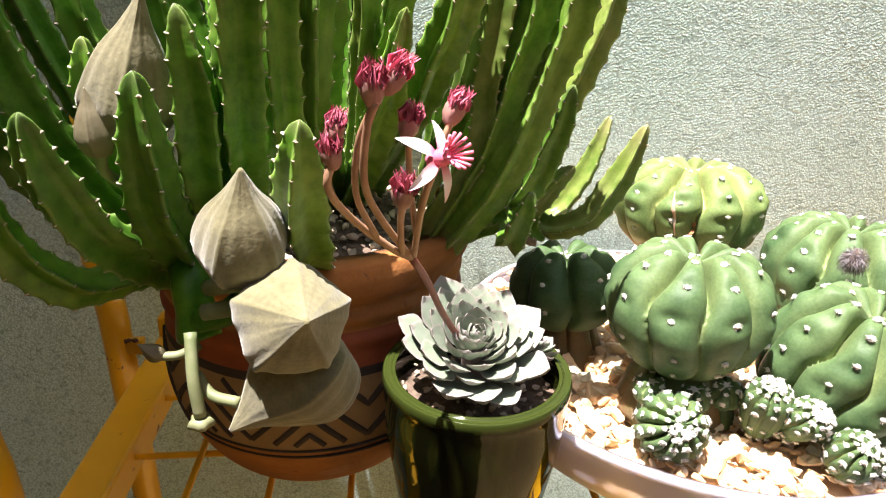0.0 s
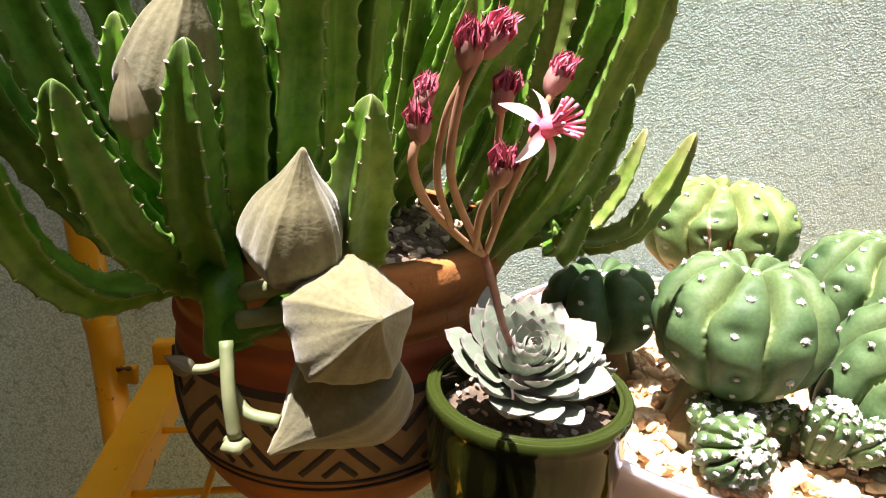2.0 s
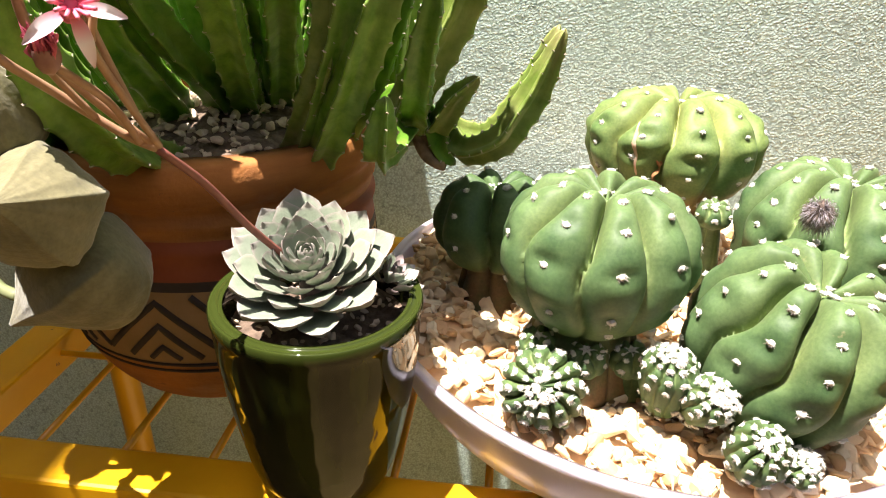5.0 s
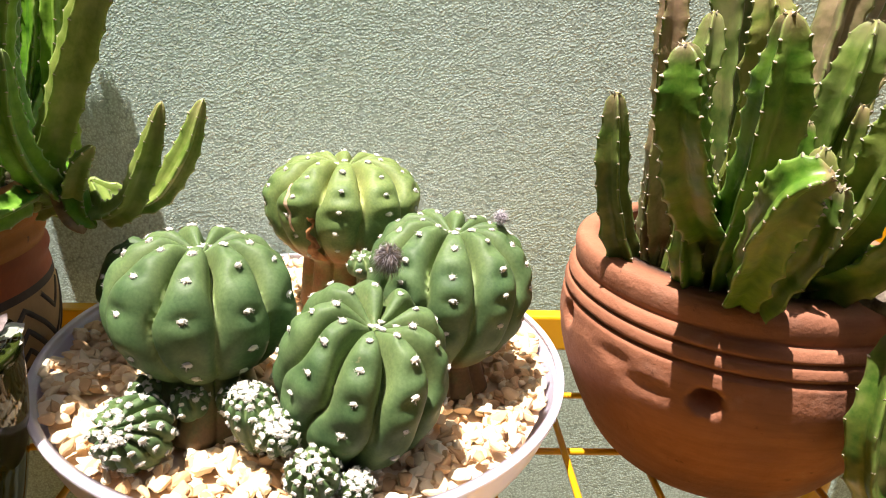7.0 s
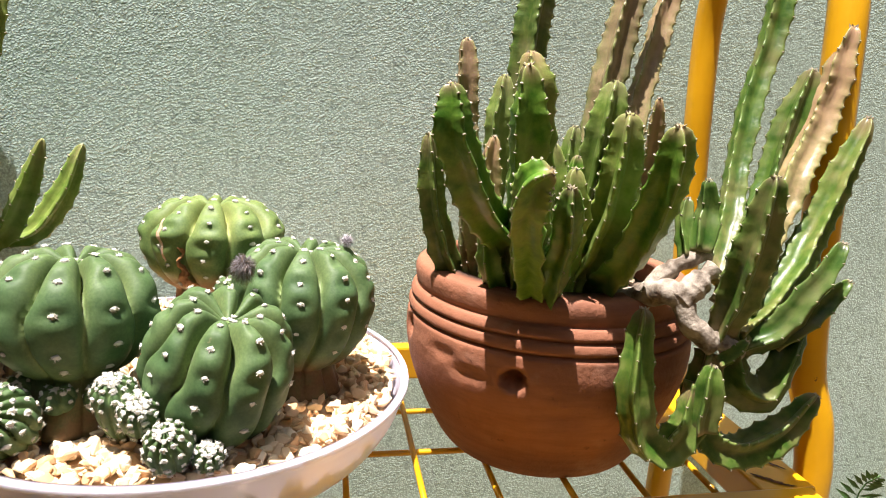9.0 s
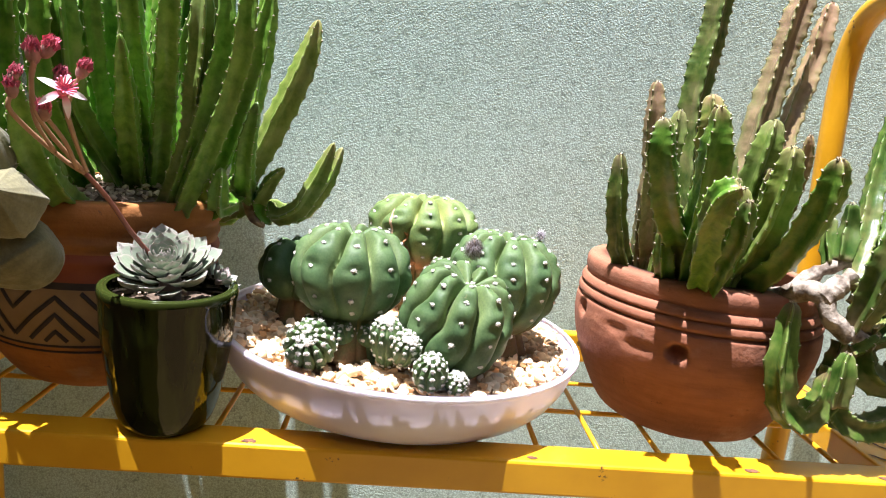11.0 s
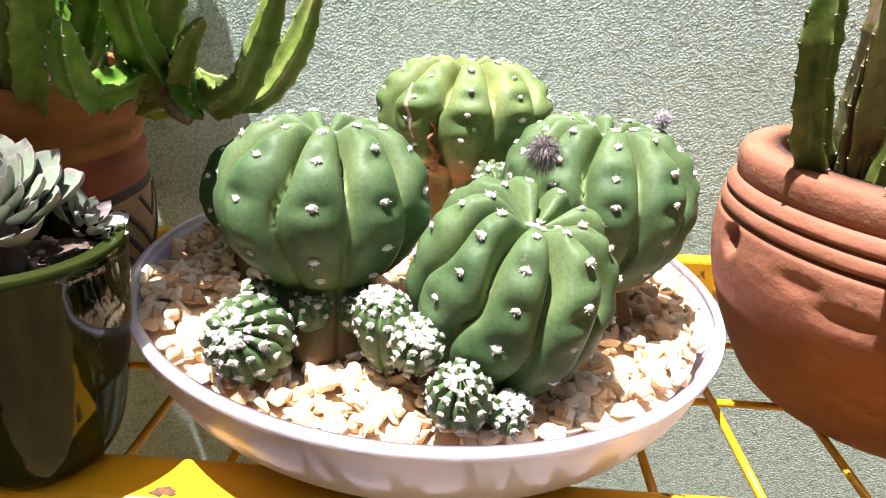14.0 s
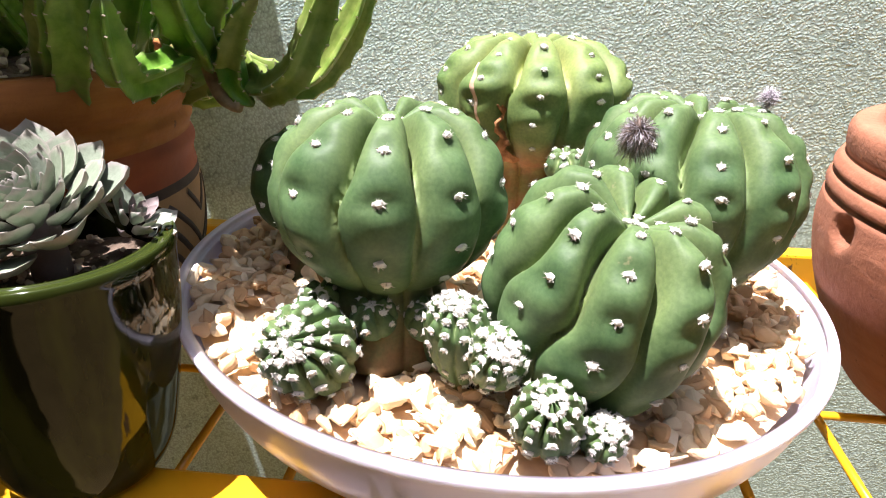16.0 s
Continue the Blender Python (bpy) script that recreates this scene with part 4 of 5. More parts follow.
# ---- pots ----
def pot_wall(profile, thick, seg=96, at=(0, 0, 0), warp=None):
    """Outer profile from the foot up, closed by an inner one."""
    inner = [(max(r - thick, 0.001), max(z, thick)) for r, z in profile[::-1]]
    v, f = lathe(profile + inner, seg, at, warp)
    cap(v, f, 0, seg, True)
    cap(v, f, len(profile + inner) - 1, seg)
    return v, f


def radius_at(profile, z):
    for (r0, z0), (r1, z1) in zip(profile, profile[1:]):
        if z0 <= z <= z1:
            return r0 + (r1 - r0) * (z - z0) / max(z1 - z0, 1e-6)
    return profile[-1][0]


def smooth_profile(pts, n=60):
    return [(q.x, q.z) for q in spline([(r, 0, z) for r, z in pts], n)]


LP = (-0.045, 0.575)
left_prof = smooth_profile([(0.0558, 0.0), (0.0725, 0.010), (0.0874, 0.032), (0.0949, 0.056), (0.0972, 0.078), (0.0963, 0.100), (0.0949, 0.112),
                            (0.0967, 0.120), (0.0944, 0.127), (0.0967, 0.134), (0.0949, 0.141), (0.0995, 0.148), (0.1023, 0.158), (0.1004, 0.166), (0.0967, 0.168)], 80)
left_pot = root("plant_pot", (*LP, 0.0), "orange terracotta pot with a cream band of black zigzags", "plant pot", "terracotta pots")
lv, lf = pot_wall(left_prof, 0.010, 96, (*LP, 0), lambda a, i, z: 1 + 0.006 * math.sin(3 * a + 1))
bands = []
for f in lf:
    z = sum(lv[i].z for i in f) / len(f)
    out = sum(((lv[i].x - LP[0]) ** 2 + (lv[i].y - LP[1]) ** 2) ** 0.5 for i in f) / len(f) > radius_at(left_prof, z) - 0.006
    bands.append(1 if out and 0.104 < z < 0.126 else 2 if out and 0.050 < z <= 0.098 else 3 if out and 0.098 < z <= 0.104 else 0)
part("body", lv, lf, [CLAY_ORANGE, CLAY_RED, CLAY_CREAM, CLAY_BLACK], left_pot, face_mats=bands)


def band_line(points, half, name="zigzag_line"):
    """A raised black line on the pot, through (turn in degrees, height) places."""
    verts, faces = [], []
    path = []
    for (a0, z0), (a1, z1) in zip(points, points[1:]):
        for k in range(6):
            path.append((a0 + (a1 - a0) * k / 6, z0 + (z1 - z0) * k / 6))
    path.append(points[-1])
    for i, (a, z) in enumerate(path):
        a2, z2 = path[min(i + 1, len(path) - 1)]
        a1, z1 = path[max(i - 1, 0)]
        da, dz = (a2 - a1) * 0.0018, z2 - z1
        l = math.hypot(da, dz) or 1
        for s, lift in ((-1, -0.0015), (-0.7, 0.0012), (0.7, 0.0012), (1, -0.0015)):
            aa = a + s * half * dz / l / 0.0018 * -1
            zz = z + s * half * da / l
            r = radius_at(left_prof, zz) + lift
            t = radians(aa)
            verts.append(Vector((LP[0] + r * math.cos(t), LP[1] + r * math.sin(t), zz)))
    for i in range(len(path) - 1):
        for j in range(3):
            k = i * 4 + j
            faces.append((k, k + 1, k + 5, k + 4))
    part(name, verts, faces, CLAY_BLACK, left_pot, "black painted line")


for z in (0.0505, 0.0455):
    band_line([(a, z) for a in range(0, 361, 15)], 0.0011, "ring_line")
for k in range(9):
    a0 = 180 + k * 40 - 8
    band_line([(a0, 0.058), (a0 + 10, 0.076), (a0 + 20, 0.092), (a0 + 30, 0.076), (a0 + 40, 0.058)], 0.0023)
    band_line([(a0 + 8, 0.056), (a0 + 20, 0.078), (a0 + 32, 0.056)], 0.0023)
    band_line([(a0 + 15, 0.055), (a0 + 20, 0.064), (a0 + 25, 0.055)], 0.0020)
    band_line([(a0 - 9, 0.096), (a0, 0.080), (a0 + 9, 0.096)], 0.0021)

RP = (0.512, 0.58)
right_prof = smooth_profile([(0.068, 0.0), (0.080, 0.007), (0.0955, 0.034), (0.1075, 0.064), (0.1125, 0.088), (0.1125, 0.104), (0.1115, 0.108), (0.1090, 0.110),
                             (0.1120, 0.113), (0.1110, 0.118), (0.1080, 0.120), (0.1105, 0.123), (0.1085, 0.128), (0.1055, 0.130), (0.1070, 0.134), (0.1075, 0.142), (0.1050, 0.147), (0.1000, 0.148)], 110)
right_pot = root("plant_pot", (*RP, 0.0), "bare pinkish terracotta pot with scored grooves and small holes", "plant pot", "terracotta pots")


def hand_made(a, i, z):
    k = 1 + 0.004 * math.sin(2 * a + 0.6) + 0.004 * math.sin(5 * a)
    for a0, z0, wide, tall, deep in ((-119, 0.091, 4.4, 0.0066, 0.115), (-176, 0.099, 4, 0.008, 0.06), (-136, 0.088, 9, 0.005, 0.02), (-148, 0.096, 7, 0.005, 0.018), (-100, 0.066, 10, 0.006, 0.02)):
        e = ((math.degrees(a) - (a0 % 360) + 180) % 360 - 180) / wide
        q = e * e + ((z - z0) / tall) ** 2
        k -= deep * math.exp(-q ** (3 if deep > 0.05 else 2))
    return k


part("body", *pot_wall(right_prof, 0.015, 256, (*RP, 0), hand_made), CLAY_PINK, right_pot)

MUG = (0.0495, 0.4665)
mug_prof = smooth_profile([(0.0250, 0.0), (0.0300, 0.001), (0.0345, 0.007), (0.0390, 0.020), (0.0436, 0.045), (0.0482, 0.078), (0.0494, 0.101), (0.0504, 0.108), (0.0497, 0.1125), (0.0477, 0.1125)], 50)
mug = root("glazed_pot", (*MUG, 0.002), "dark green glazed ceramic cup-shaped pot with lighter rim", "plant pot")
mv, mf = pot_wall([(r, z) for r, z in mug_prof], 0.0045, 96, (*MUG, 0.002))
part("body", mv, mf, GLAZE, mug, attrs={"rim": [max(0.0, min(1.0, (v.z - 0.1105) / 0.002)) for v in mv]})


def soil_disc(name, at, r, z, thing, mat, seed, height=0.004, mound=0.0):
    rnd = random.Random(seed)
    seg, rings = 40, 9
    prof = [(r * (1 - i / rings) + 0.0005, z) for i in range(rings + 1)]
    v, f = lathe(prof, seg, (*at, 0))
    v = [p + Vector((0, 0, mound * (1 - ((p.x - at[0]) ** 2 + (p.y - at[1]) ** 2) / r ** 2) + height * (noise.noise(p * 70) + 0.5 * noise.noise(p * 200)))) for p in v]
    cap(v, f, rings, seg)
    return part(name, v, f, mat, thing)


soil_disc("soil", LP, 0.0912, 0.158, left_pot, SOIL, 1, 0.004, 0.012)
soil_disc("soil", RP, 0.0945, 0.130, right_pot, SOIL, 2, 0.005)
soil_disc("soil", MUG, 0.0455, 0.097, mug, SOIL, 3, 0.004)


def chip_shape(rnd, flat=0.6):
    """A broken pebble: the hull of a few places."""
    bm = bmesh.new()
    for _ in range(11):
        d = Vector((rnd.gauss(0, 1), rnd.gauss(0, 1), rnd.gauss(0, 1))).normalized()
        bm.verts.new((d.x * 1.0, d.y * 0.75, d.z * flat))
    out = bmesh.ops.convex_hull(bm, input=bm.verts[:])
    bmesh.ops.delete(bm, geom=[v for v in bm.verts if not v.link_faces], context="VERTS")
    bmesh.ops.bevel(bm, geom=bm.edges[:], offset=0.10, segments=1, affect="EDGES")
    bm.verts.index_update()
    res = [v.co.copy() for v in bm.verts], [tuple(v.index for v in f.verts) for f in bm.faces]
    bm.free()
    return res


CHIP_RND = random.Random(11)
CHIPS = [chip_shape(CHIP_RND) for _ in range(12)]


def chip_stuff(name, places, mat, thing, label=""):
    verts, faces = [], []
    for m, k in places:
        v, f = CHIPS[k]
        b = len(verts)
        verts += [m @ p for p in v]
        faces += [tuple(i + b for i in q) for q in f]
    ob = part(name, verts, faces, mat, thing, label, smooth=False)
    return tagged(ob, kind="stuff")


def turn_of(rnd, tilt=0.6):
    return Euler((rnd.uniform(-tilt, tilt), rnd.uniform(-tilt, tilt), rnd.uniform(0, 6.3))).to_matrix().to_4x4()


for at, r, z, thing, count, seed in ((LP, 0.087, 0.160, left_pot, 420, 5), (RP, 0.092, 0.132, right_pot, 260, 6), (MUG, 0.043, 0.099, mug, 110, 7)):
    rnd = random.Random(seed)
    places = []
    for _ in range(count):
        a, q = rnd.uniform(0, 6.3), r * math.sqrt(rnd.random())
        s = rnd.uniform(0.0016, 0.0052 if thing != mug else 0.0030)
        places.append((Matrix.Translation((at[0] + q * math.cos(a), at[1] + q * math.sin(a), z + (0.012 * (1 - (q / r) ** 2) if thing == left_pot else 0) + rnd.uniform(-0.001, 0.002))) @ turn_of(rnd) @ Matrix.Scale(s, 4), rnd.randrange(12)))
    chip_stuff("grit", places, GRIT, thing, "loose pale grit on the soil")

# ---- the bowl ----
BOWL = Vector((0.2278, 0.584, 0.001))
LEVEL = Vector((0, 0, 1)).rotation_difference(Vector((0.027, 0.0, 1))).to_matrix()
bowl_prof = smooth_profile([(0.122, 0.0040), (0.131, 0.0045), (0.142, 0.010), (0.1545, 0.022), (0.1640, 0.038), (0.1678, 0.051), (0.1690, 0.0570), (0.1712, 0.0585), (0.1714, 0.0615), (0.1695, 0.0622)], 60)
bowl = root("planting_bowl", BOWL, "shallow pale lavender plastic bowl filled with cream gravel", "bowl")
bv, bf = lathe(bowl_prof + [(r - 0.0035, max(z, 0.0065)) for r, z in bowl_prof[::-1]], 128)
cap(bv, bf, 0, 128, True), cap(bv, bf, 2 * len(bowl_prof) - 1, 128)
part("shell", [LEVEL @ v + BOWL for v in bv], bf, PLASTIC, bowl)


def bed_height(x, y):
    """The gravel's surface."""
    dx, dy = x - BOWL.x, y - BOWL.y
    return 0.0585 - dx * 0.027 + dy * 0.004 + 0.004 * math.exp(-(dx * dx + dy * dy) / 0.006) + 0.002 * noise.noise(Vector((x * 30, y * 30, 3)))


bed = root("gravel_bed", BOWL + Vector((0, 0, 0.01)), "bed of cream and tan stone chips", "gravel", kind="stuff")
gv, gf = [], []
for i in range(12):
    for j in range(48):
        a, q = 2 * math.pi * j / 48, 0.160 * (1 - i / 12) + 0.0005
        x, y = BOWL.x + q * math.cos(a), BOWL.y + q * math.sin(a)
        gv.append(Vector((x, y, bed_height(x, y) - 0.006)))
for i in range(11):
    for j in range(48):
        a, b = i * 48 + j, i * 48 + (j + 1) % 48
        gf.append((a, b, b + 48, a + 48))
gf.append(tuple(11 * 48 + j for j in range(48)))
part("bed_base", gv, gf, PEBBLE_BED, bed)
rnd = random.Random(21)
near, rest = [], []
for layer in range(2):
    for _ in range(1150):
        a, q = rnd.uniform(0, 2 * math.pi), 0.161 * math.sqrt(rnd.random())
        x, y = BOWL.x + q * math.cos(a), BOWL.y + q * math.sin(a)
        s = rnd.choice((0.0040, 0.0052, 0.0062, 0.0070, 0.0078)) * rnd.uniform(0.85, 1.15)
        m = Matrix.Translation((x, y, bed_height(x, y) + rnd.uniform(-0.004, 0.0005) + layer * 0.0022)) @ turn_of(rnd, 0.7) @ Matrix.Diagonal((s * rnd.uniform(0.9, 1.3), s, s * rnd.uniform(0.8, 1.2), 1))
        (near if layer and y < 0.505 and len(near) < 300 else rest).append((m, rnd.randrange(12)))
chip_stuff("gravel", rest, PEBBLE_BED, bed)
CHIP_MESH = [mesh_from("pebble", v, f, PEBBLE, smooth=False) for v, f in CHIPS]


# ---- cacti ----
def tuft_mesh(name, seed, mats, ragged=0.26, hairs=16):
    """A flat tuft of wool with dark short spines on its lower side, about one unit wide."""
    rnd = random.Random(seed)
    bm = bmesh.new()
    bmesh.ops.create_icosphere(bm, subdivisions=2, radius=0.5)
    for v in bm.verts:
        v.co *= 1 + 0.35 * noise.noise(v.co * 4 + Vector((seed, 0, 0))) + ragged * rnd.uniform(-1, 1)
        v.co = Vector((v.co.x * 1.15, v.co.y * 0.82, v.co.z * 0.75))
    bm.verts.index_update()
    verts = [v.co.copy() for v in bm.verts]
    faces = [tuple(v.index for v in f.verts) for f in bm.faces]
    bm.free()
    slots = [0] * len(faces)
    for k in range(hairs):
        dark = k < 7
        a = rnd.uniform(-2.7, -0.4) if dark else rnd.uniform(0, 6.3)
        out = Vector((math.cos(a), math.sin(a) * 0.8, rnd.uniform(0.1, 0.6)))
        side = Vector((-math.sin(a), math.cos(a), 0)) * 0.06
        b = len(verts)
        p = out * 0.28
        verts += [p - side, p + side, p + Vector((0, 0, 0.09)), out * rnd.uniform(0.60, 0.95)]
        faces += [(b, b + 1, b + 3), (b + 1, b + 2, b + 3), (b + 2, b, b + 3)]
        slots += [int(dark)] * 3
    return mesh_from(name, verts, faces, mats, smooth=False, face_mats=slots)


TUFTS = [tuft_mesh("areole", 40 + i, [WOOL, HAIR], 0.18, 22) for i in range(5)]
PUP_TUFTS = [tuft_mesh("areole", 60 + i, [WOOL, WOOL], 0.10, 34) for i in range(5)]


def cactus(name, label, centre, r, up, down, ribs, skin, lean=(0, 0), phase=0.0, depth=0.125, rows=(-12, 12, 34, 55, 72), tuft=0.0040, dimple=0.36, waist=0.50, seed=0, square=0.85, group="", cork=0.75, squat=0.62, wander=1.0):
    """A ribbed globe. up and down: heights over and under its widest ring; lean in degrees about x and y."""
    rnd = random.Random(seed)
    turn = Euler((radians(lean[0]), radians(lean[1]), 0)).to_matrix()
    c = Vector(centre)
    per = 20 if r > 0.025 else 10
    seg, n = ribs * per, 56
    thing = root(name, c - Vector((0, 0, down)), label, "cactus", group)

    def skin_at(a, lat):
        """Place on the skin for a turn and a latitude in radians."""
        bend = 0.05 * math.sin(2.6 * lat + seed) + 0.03 * math.sin(3 * a + 5 * lat + seed)
        w = abs(math.cos(ribs * (a - phase + bend * wander) / 2))
        cl = max(math.cos(lat), 0.0)
        top = lat > 0
        share = -2 * lat / math.pi
        under = min(share / 0.70, 1.0) * 1.08
        neck = max(0.0, (share - 0.70) / 0.30)
        tuck = math.cos(1.08) ** 0.9
        rho = cl ** square if top else math.cos(under) ** 0.9 if neck == 0 else tuck + (waist - tuck) * neck
        deg = math.degrees(lat)
        notch = 1 + 0.012 * w ** 3 - 0.048 * w ** 4 * sum(math.exp(-((deg - row + 3) / 6.0) ** 2) for row in rows)
        crease = 0.52 * (1 - w) ** 1.5 + 0.48 * (1 - w) ** 7
        k = 1 - 1.3 * depth * crease * (0.45 + 0.55 * min(1, cl * 1.8))
        wob = 1 + 0.022 * math.sin(2 * a + seed) + 0.016 * math.sin(3 * a + 2 * seed) + 0.030 * noise.noise(Vector((math.cos(a) * 2, math.sin(a) * 2, lat * 2 + seed)))
        belly = min(squat * r, 0.8 * down)
        z = math.sin(lat) * up if top else -belly * math.sin(under) / math.sin(1.08) - (down - belly) * neck
        if top:
            z -= dimple * up * max(0.0, 1 - cl / 0.42) ** 1.3
            z -= 0.70 * up * crease * min(1, cl * 2.5) * math.sin(lat)
            z *= 1 + 1.3 * (notch - 1)
        p = Vector((r * rho * k * notch * wob * math.cos(a), r * rho * k * notch * wob * math.sin(a), z))
        return c + turn @ p, w, cl

    verts, faces, valley, base = [], [], [], []
    for i in range(n + 1):
        lat = radians(-89 + 178.5 * i / n)
        for j in range(seg):
            a = 2 * math.pi * j / seg
            p, w, cl = skin_at(a, lat)
            verts.append(p)
            high = max(0.0, min(1.0, (math.degrees(lat) + 5) / 45))
            valley.append(min(1.0, 0.8 * (1 - w) ** 9 + 0.55 * (1 - w) ** 1.4 * high + 0.40 * max(0.0, math.sin(lat) - 0.45)))
            base.append(max(0.0, min(1.0, (-lat - cork) / 0.45)))
    for i in range(n):
        for j in range(seg):
            a, b = i * seg + j, i * seg + (j + 1) % seg
            faces.append((a, b, b + seg, a + seg))
    faces.append(tuple(range(seg))[::-1])
    faces.append(tuple(n * seg + j for j in range(seg)))
    body = part("body", verts, faces, skin, thing, attrs={"valley": valley, "base": base})
    for k in range(ribs):
        a = phase + 2 * math.pi * k / ribs
        shift = rnd.uniform(-5, 5)
        for lat in rows:
            la = radians(min(lat + shift + rnd.uniform(-2, 2), 82))
            a_at = a - (0.05 * math.sin(2.6 * la + seed) + 0.03 * math.sin(3 * a + 5 * la + seed)) * wander
            p, _, _ = skin_at(a_at, la)
            q, _, _ = skin_at(a_at, la + 0.02)
            s, _, _ = skin_at(a_at + 0.02, la)
            nrm = (s - p).cross(q - p).normalized()
            if nrm.dot(p - c) < 0:
                nrm = -nrm
            m = Matrix.Translation(p + nrm * tuft * 0.08) @ nrm.to_track_quat("Z", "Y").to_matrix().to_4x4() @ Matrix.Scale(tuft * rnd.uniform(0.75, 1.15), 4)
            piece("areole", rnd.choice(TUFTS if r > 0.025 else PUP_TUFTS), m, thing)
    p = c + turn @ Vector((0, 0, up * (1 - dimple * 0.8)))
    crowd, spread = (16, 0.20) if r < 0.025 else (6, 0.09)
    for k in range(crowd):
        o = turn @ Vector((rnd.gauss(0, 1) * r * spread, rnd.gauss(0, 1) * r * spread, 0))
        piece("areole", rnd.choice(PUP_TUFTS), Matrix.Translation(p + o) @ turn.to_4x4() @ Matrix.Scale(tuft * rnd.uniform(0.6, 0.95), 4), thing)
    return thing, skin_at


GLOBES = "globe cacti in the bowl"
globe_a, skin_a = cactus("globe_cactus", "green ribbed globe cactus with white woolly areoles", (0.1820, 0.508, 0.130), 0.0490, 0.040, 0.073, 9, CACTUS, (-3, 2), -1.43, depth=0.135, rows=(-40, -19, 14, 44, 66), tuft=0.0038, seed=1, waist=0.72, squat=0.78, cork=1.0, group=GLOBES)
globe_b, skin_b = cactus("globe_cactus", "yellow-green ribbed globe cactus with a corky brown base", (0.2425, 0.650, 0.149), 0.0570, 0.034, 0.092, 10, CACTUS_PALE, (-3, 0), -1.50, depth=0.135, rows=(-40, -19, 1, 23, 45, 66), tuft=0.0037, seed=2, waist=0.58, squat=0.75, cork=0.45, group=GLOBES)
globe_c, skin_c = cactus("globe_cactus", "tall leaning green cactus with wavy ribs and white areoles", (0.2715, 0.481, 0.103), 0.0455, 0.047, 0.058, 9, CACTUS, (10, 12), -1.70, depth=0.14, rows=(-40, -18, 4, 26, 48, 68), tuft=0.0037, seed=3, waist=0.82, square=0.72, squat=1.05, wander=1.6, group=GLOBES)
globe_d, skin_d = cactus("globe_cactus", "green ribbed globe cactus with a withered hairy flower", (0.318, 0.562, 0.126), 0.0535, 0.041, 0.071, 10, CACTUS, (-2, 4), -1.62, depth=0.135, rows=(-34, -12, 9, 30, 52, 70), tuft=0.0037, seed=4, waist=0.66, squat=0.95, cork=0.62, group=GLOBES)
globe_e, skin_e = cactus("globe_cactus", "dark green deeply lobed cactus in the shade", (0.130, 0.585, 0.104), 0.0410, 0.034, 0.055, 6, CACTUS_DARK, (-6, -4), -1.2, depth=0.30, rows=(-5, 30, 60), tuft=0.0038, seed=5, waist=0.7, group=GLOBES)
for at, r, seed in (((0.157, 0.486, 0.084), 0.0105, 11), ((0.181, 0.480, 0.082), 0.0105, 12), ((0.204, 0.486, 0.080), 0.0110, 14), ((0.262, 0.594, 0.118), 0.0110, 15)):
    cactus("cactus_offset", "small green cactus offset at the foot of a globe cactus", at, r, r * 0.95, at[2] - 0.058, 6, CACTUS, (12, -6), 0.3 * seed, rows=(15, 52), tuft=0.003, seed=seed, waist=0.95, cork=2.0)
PUPS = "small woolly cacti"
for at, r, tall, lean, seed, tuft, ribs in (((0.1592, 0.458, 0.0790), 0.0198, 1.0, (48, -8), 21, 0.0036, 12), ((0.2170, 0.464, 0.0915), 0.0132, 1.0, (16, -4), 22, 0.0031, 10), ((0.2332, 0.450, 0.0885), 0.0112, 1.0, (40, 8), 23, 0.0034, 9), ((0.2522, 0.435, 0.0745), 0.0136, 1.2, (30, 0), 24, 0.0030, 10), ((0.2725, 0.437, 0.0670), 0.0090, 0.95, (30, 8), 25, 0.0028, 8)):
    cactus("young_cactus", "young ball cactus dotted with white woolly tufts", at, r, r * tall, max(r * 1.1, at[2] - 0.056), ribs, CACTUS, lean, 0.2 * seed, rows=(-54, -30, -4, 24, 48, 68), tuft=tuft * 0.98, seed=seed, depth=0.15, dimple=0.05, waist=0.6, square=1.0, squat=2.2, cork=0.75, group=PUPS)


def hair_ball(name, at, core, length, mats, parent, seed, count, droop, wide=0.00016):
    """A withered flower: a small dark core in a tuft of fine curved hairs, some of them pale."""
    rnd = random.Random(seed)
    at, droop = Vector(at), Vector(droop)
    v, f = lathe([(0.05 * core, -core), (core * 0.6, -core * 0.6), (core * 0.8, 0), (core * 0.5, core * 0.9), (0.05 * core, core * 1.4)], 12, at)
    v = [p + core * 0.35 * noise.noise_vector(p * 300) for p in v]
    slots = [0] * len(f)
    for k in range(count):
        d = Vector((rnd.gauss(0, 1), rnd.gauss(0, 1), rnd.gauss(0, 1))).normalized()
        p0 = at + Vector((d.x, d.y, d.z * 1.3)) * core * 0.6
        l = length * rnd.uniform(0.45, 1.0)
        p1 = p0 + (d + 0.5 * droop).normalized() * l * 0.55
        p2 = p1 + (d * 0.5 + droop + Vector((rnd.gauss(0, .35), rnd.gauss(0, .35), rnd.gauss(0, .35)))).normalized() * l * 0.5
        s = d.orthogonal().normalized() * wide
        q = d.cross(s)
        b = len(v)
        v += [p0 + s, p0 - s, p0 + q, p1 + s * 0.8, p1 - s * 0.8, p1 + q * 0.8, p2]
        f += [(b, b + 1, b + 4, b + 3), (b + 1, b + 2, b + 5, b + 4), (b + 2, b, b + 3, b + 5), (b + 3, b + 4, b + 6), (b + 4, b + 5, b + 6), (b + 5, b + 3, b + 6)]
        slots += [1 if rnd.random() < 0.4 else 0] * 6
    return part(name, v, f, mats, parent, face_mats=slots)


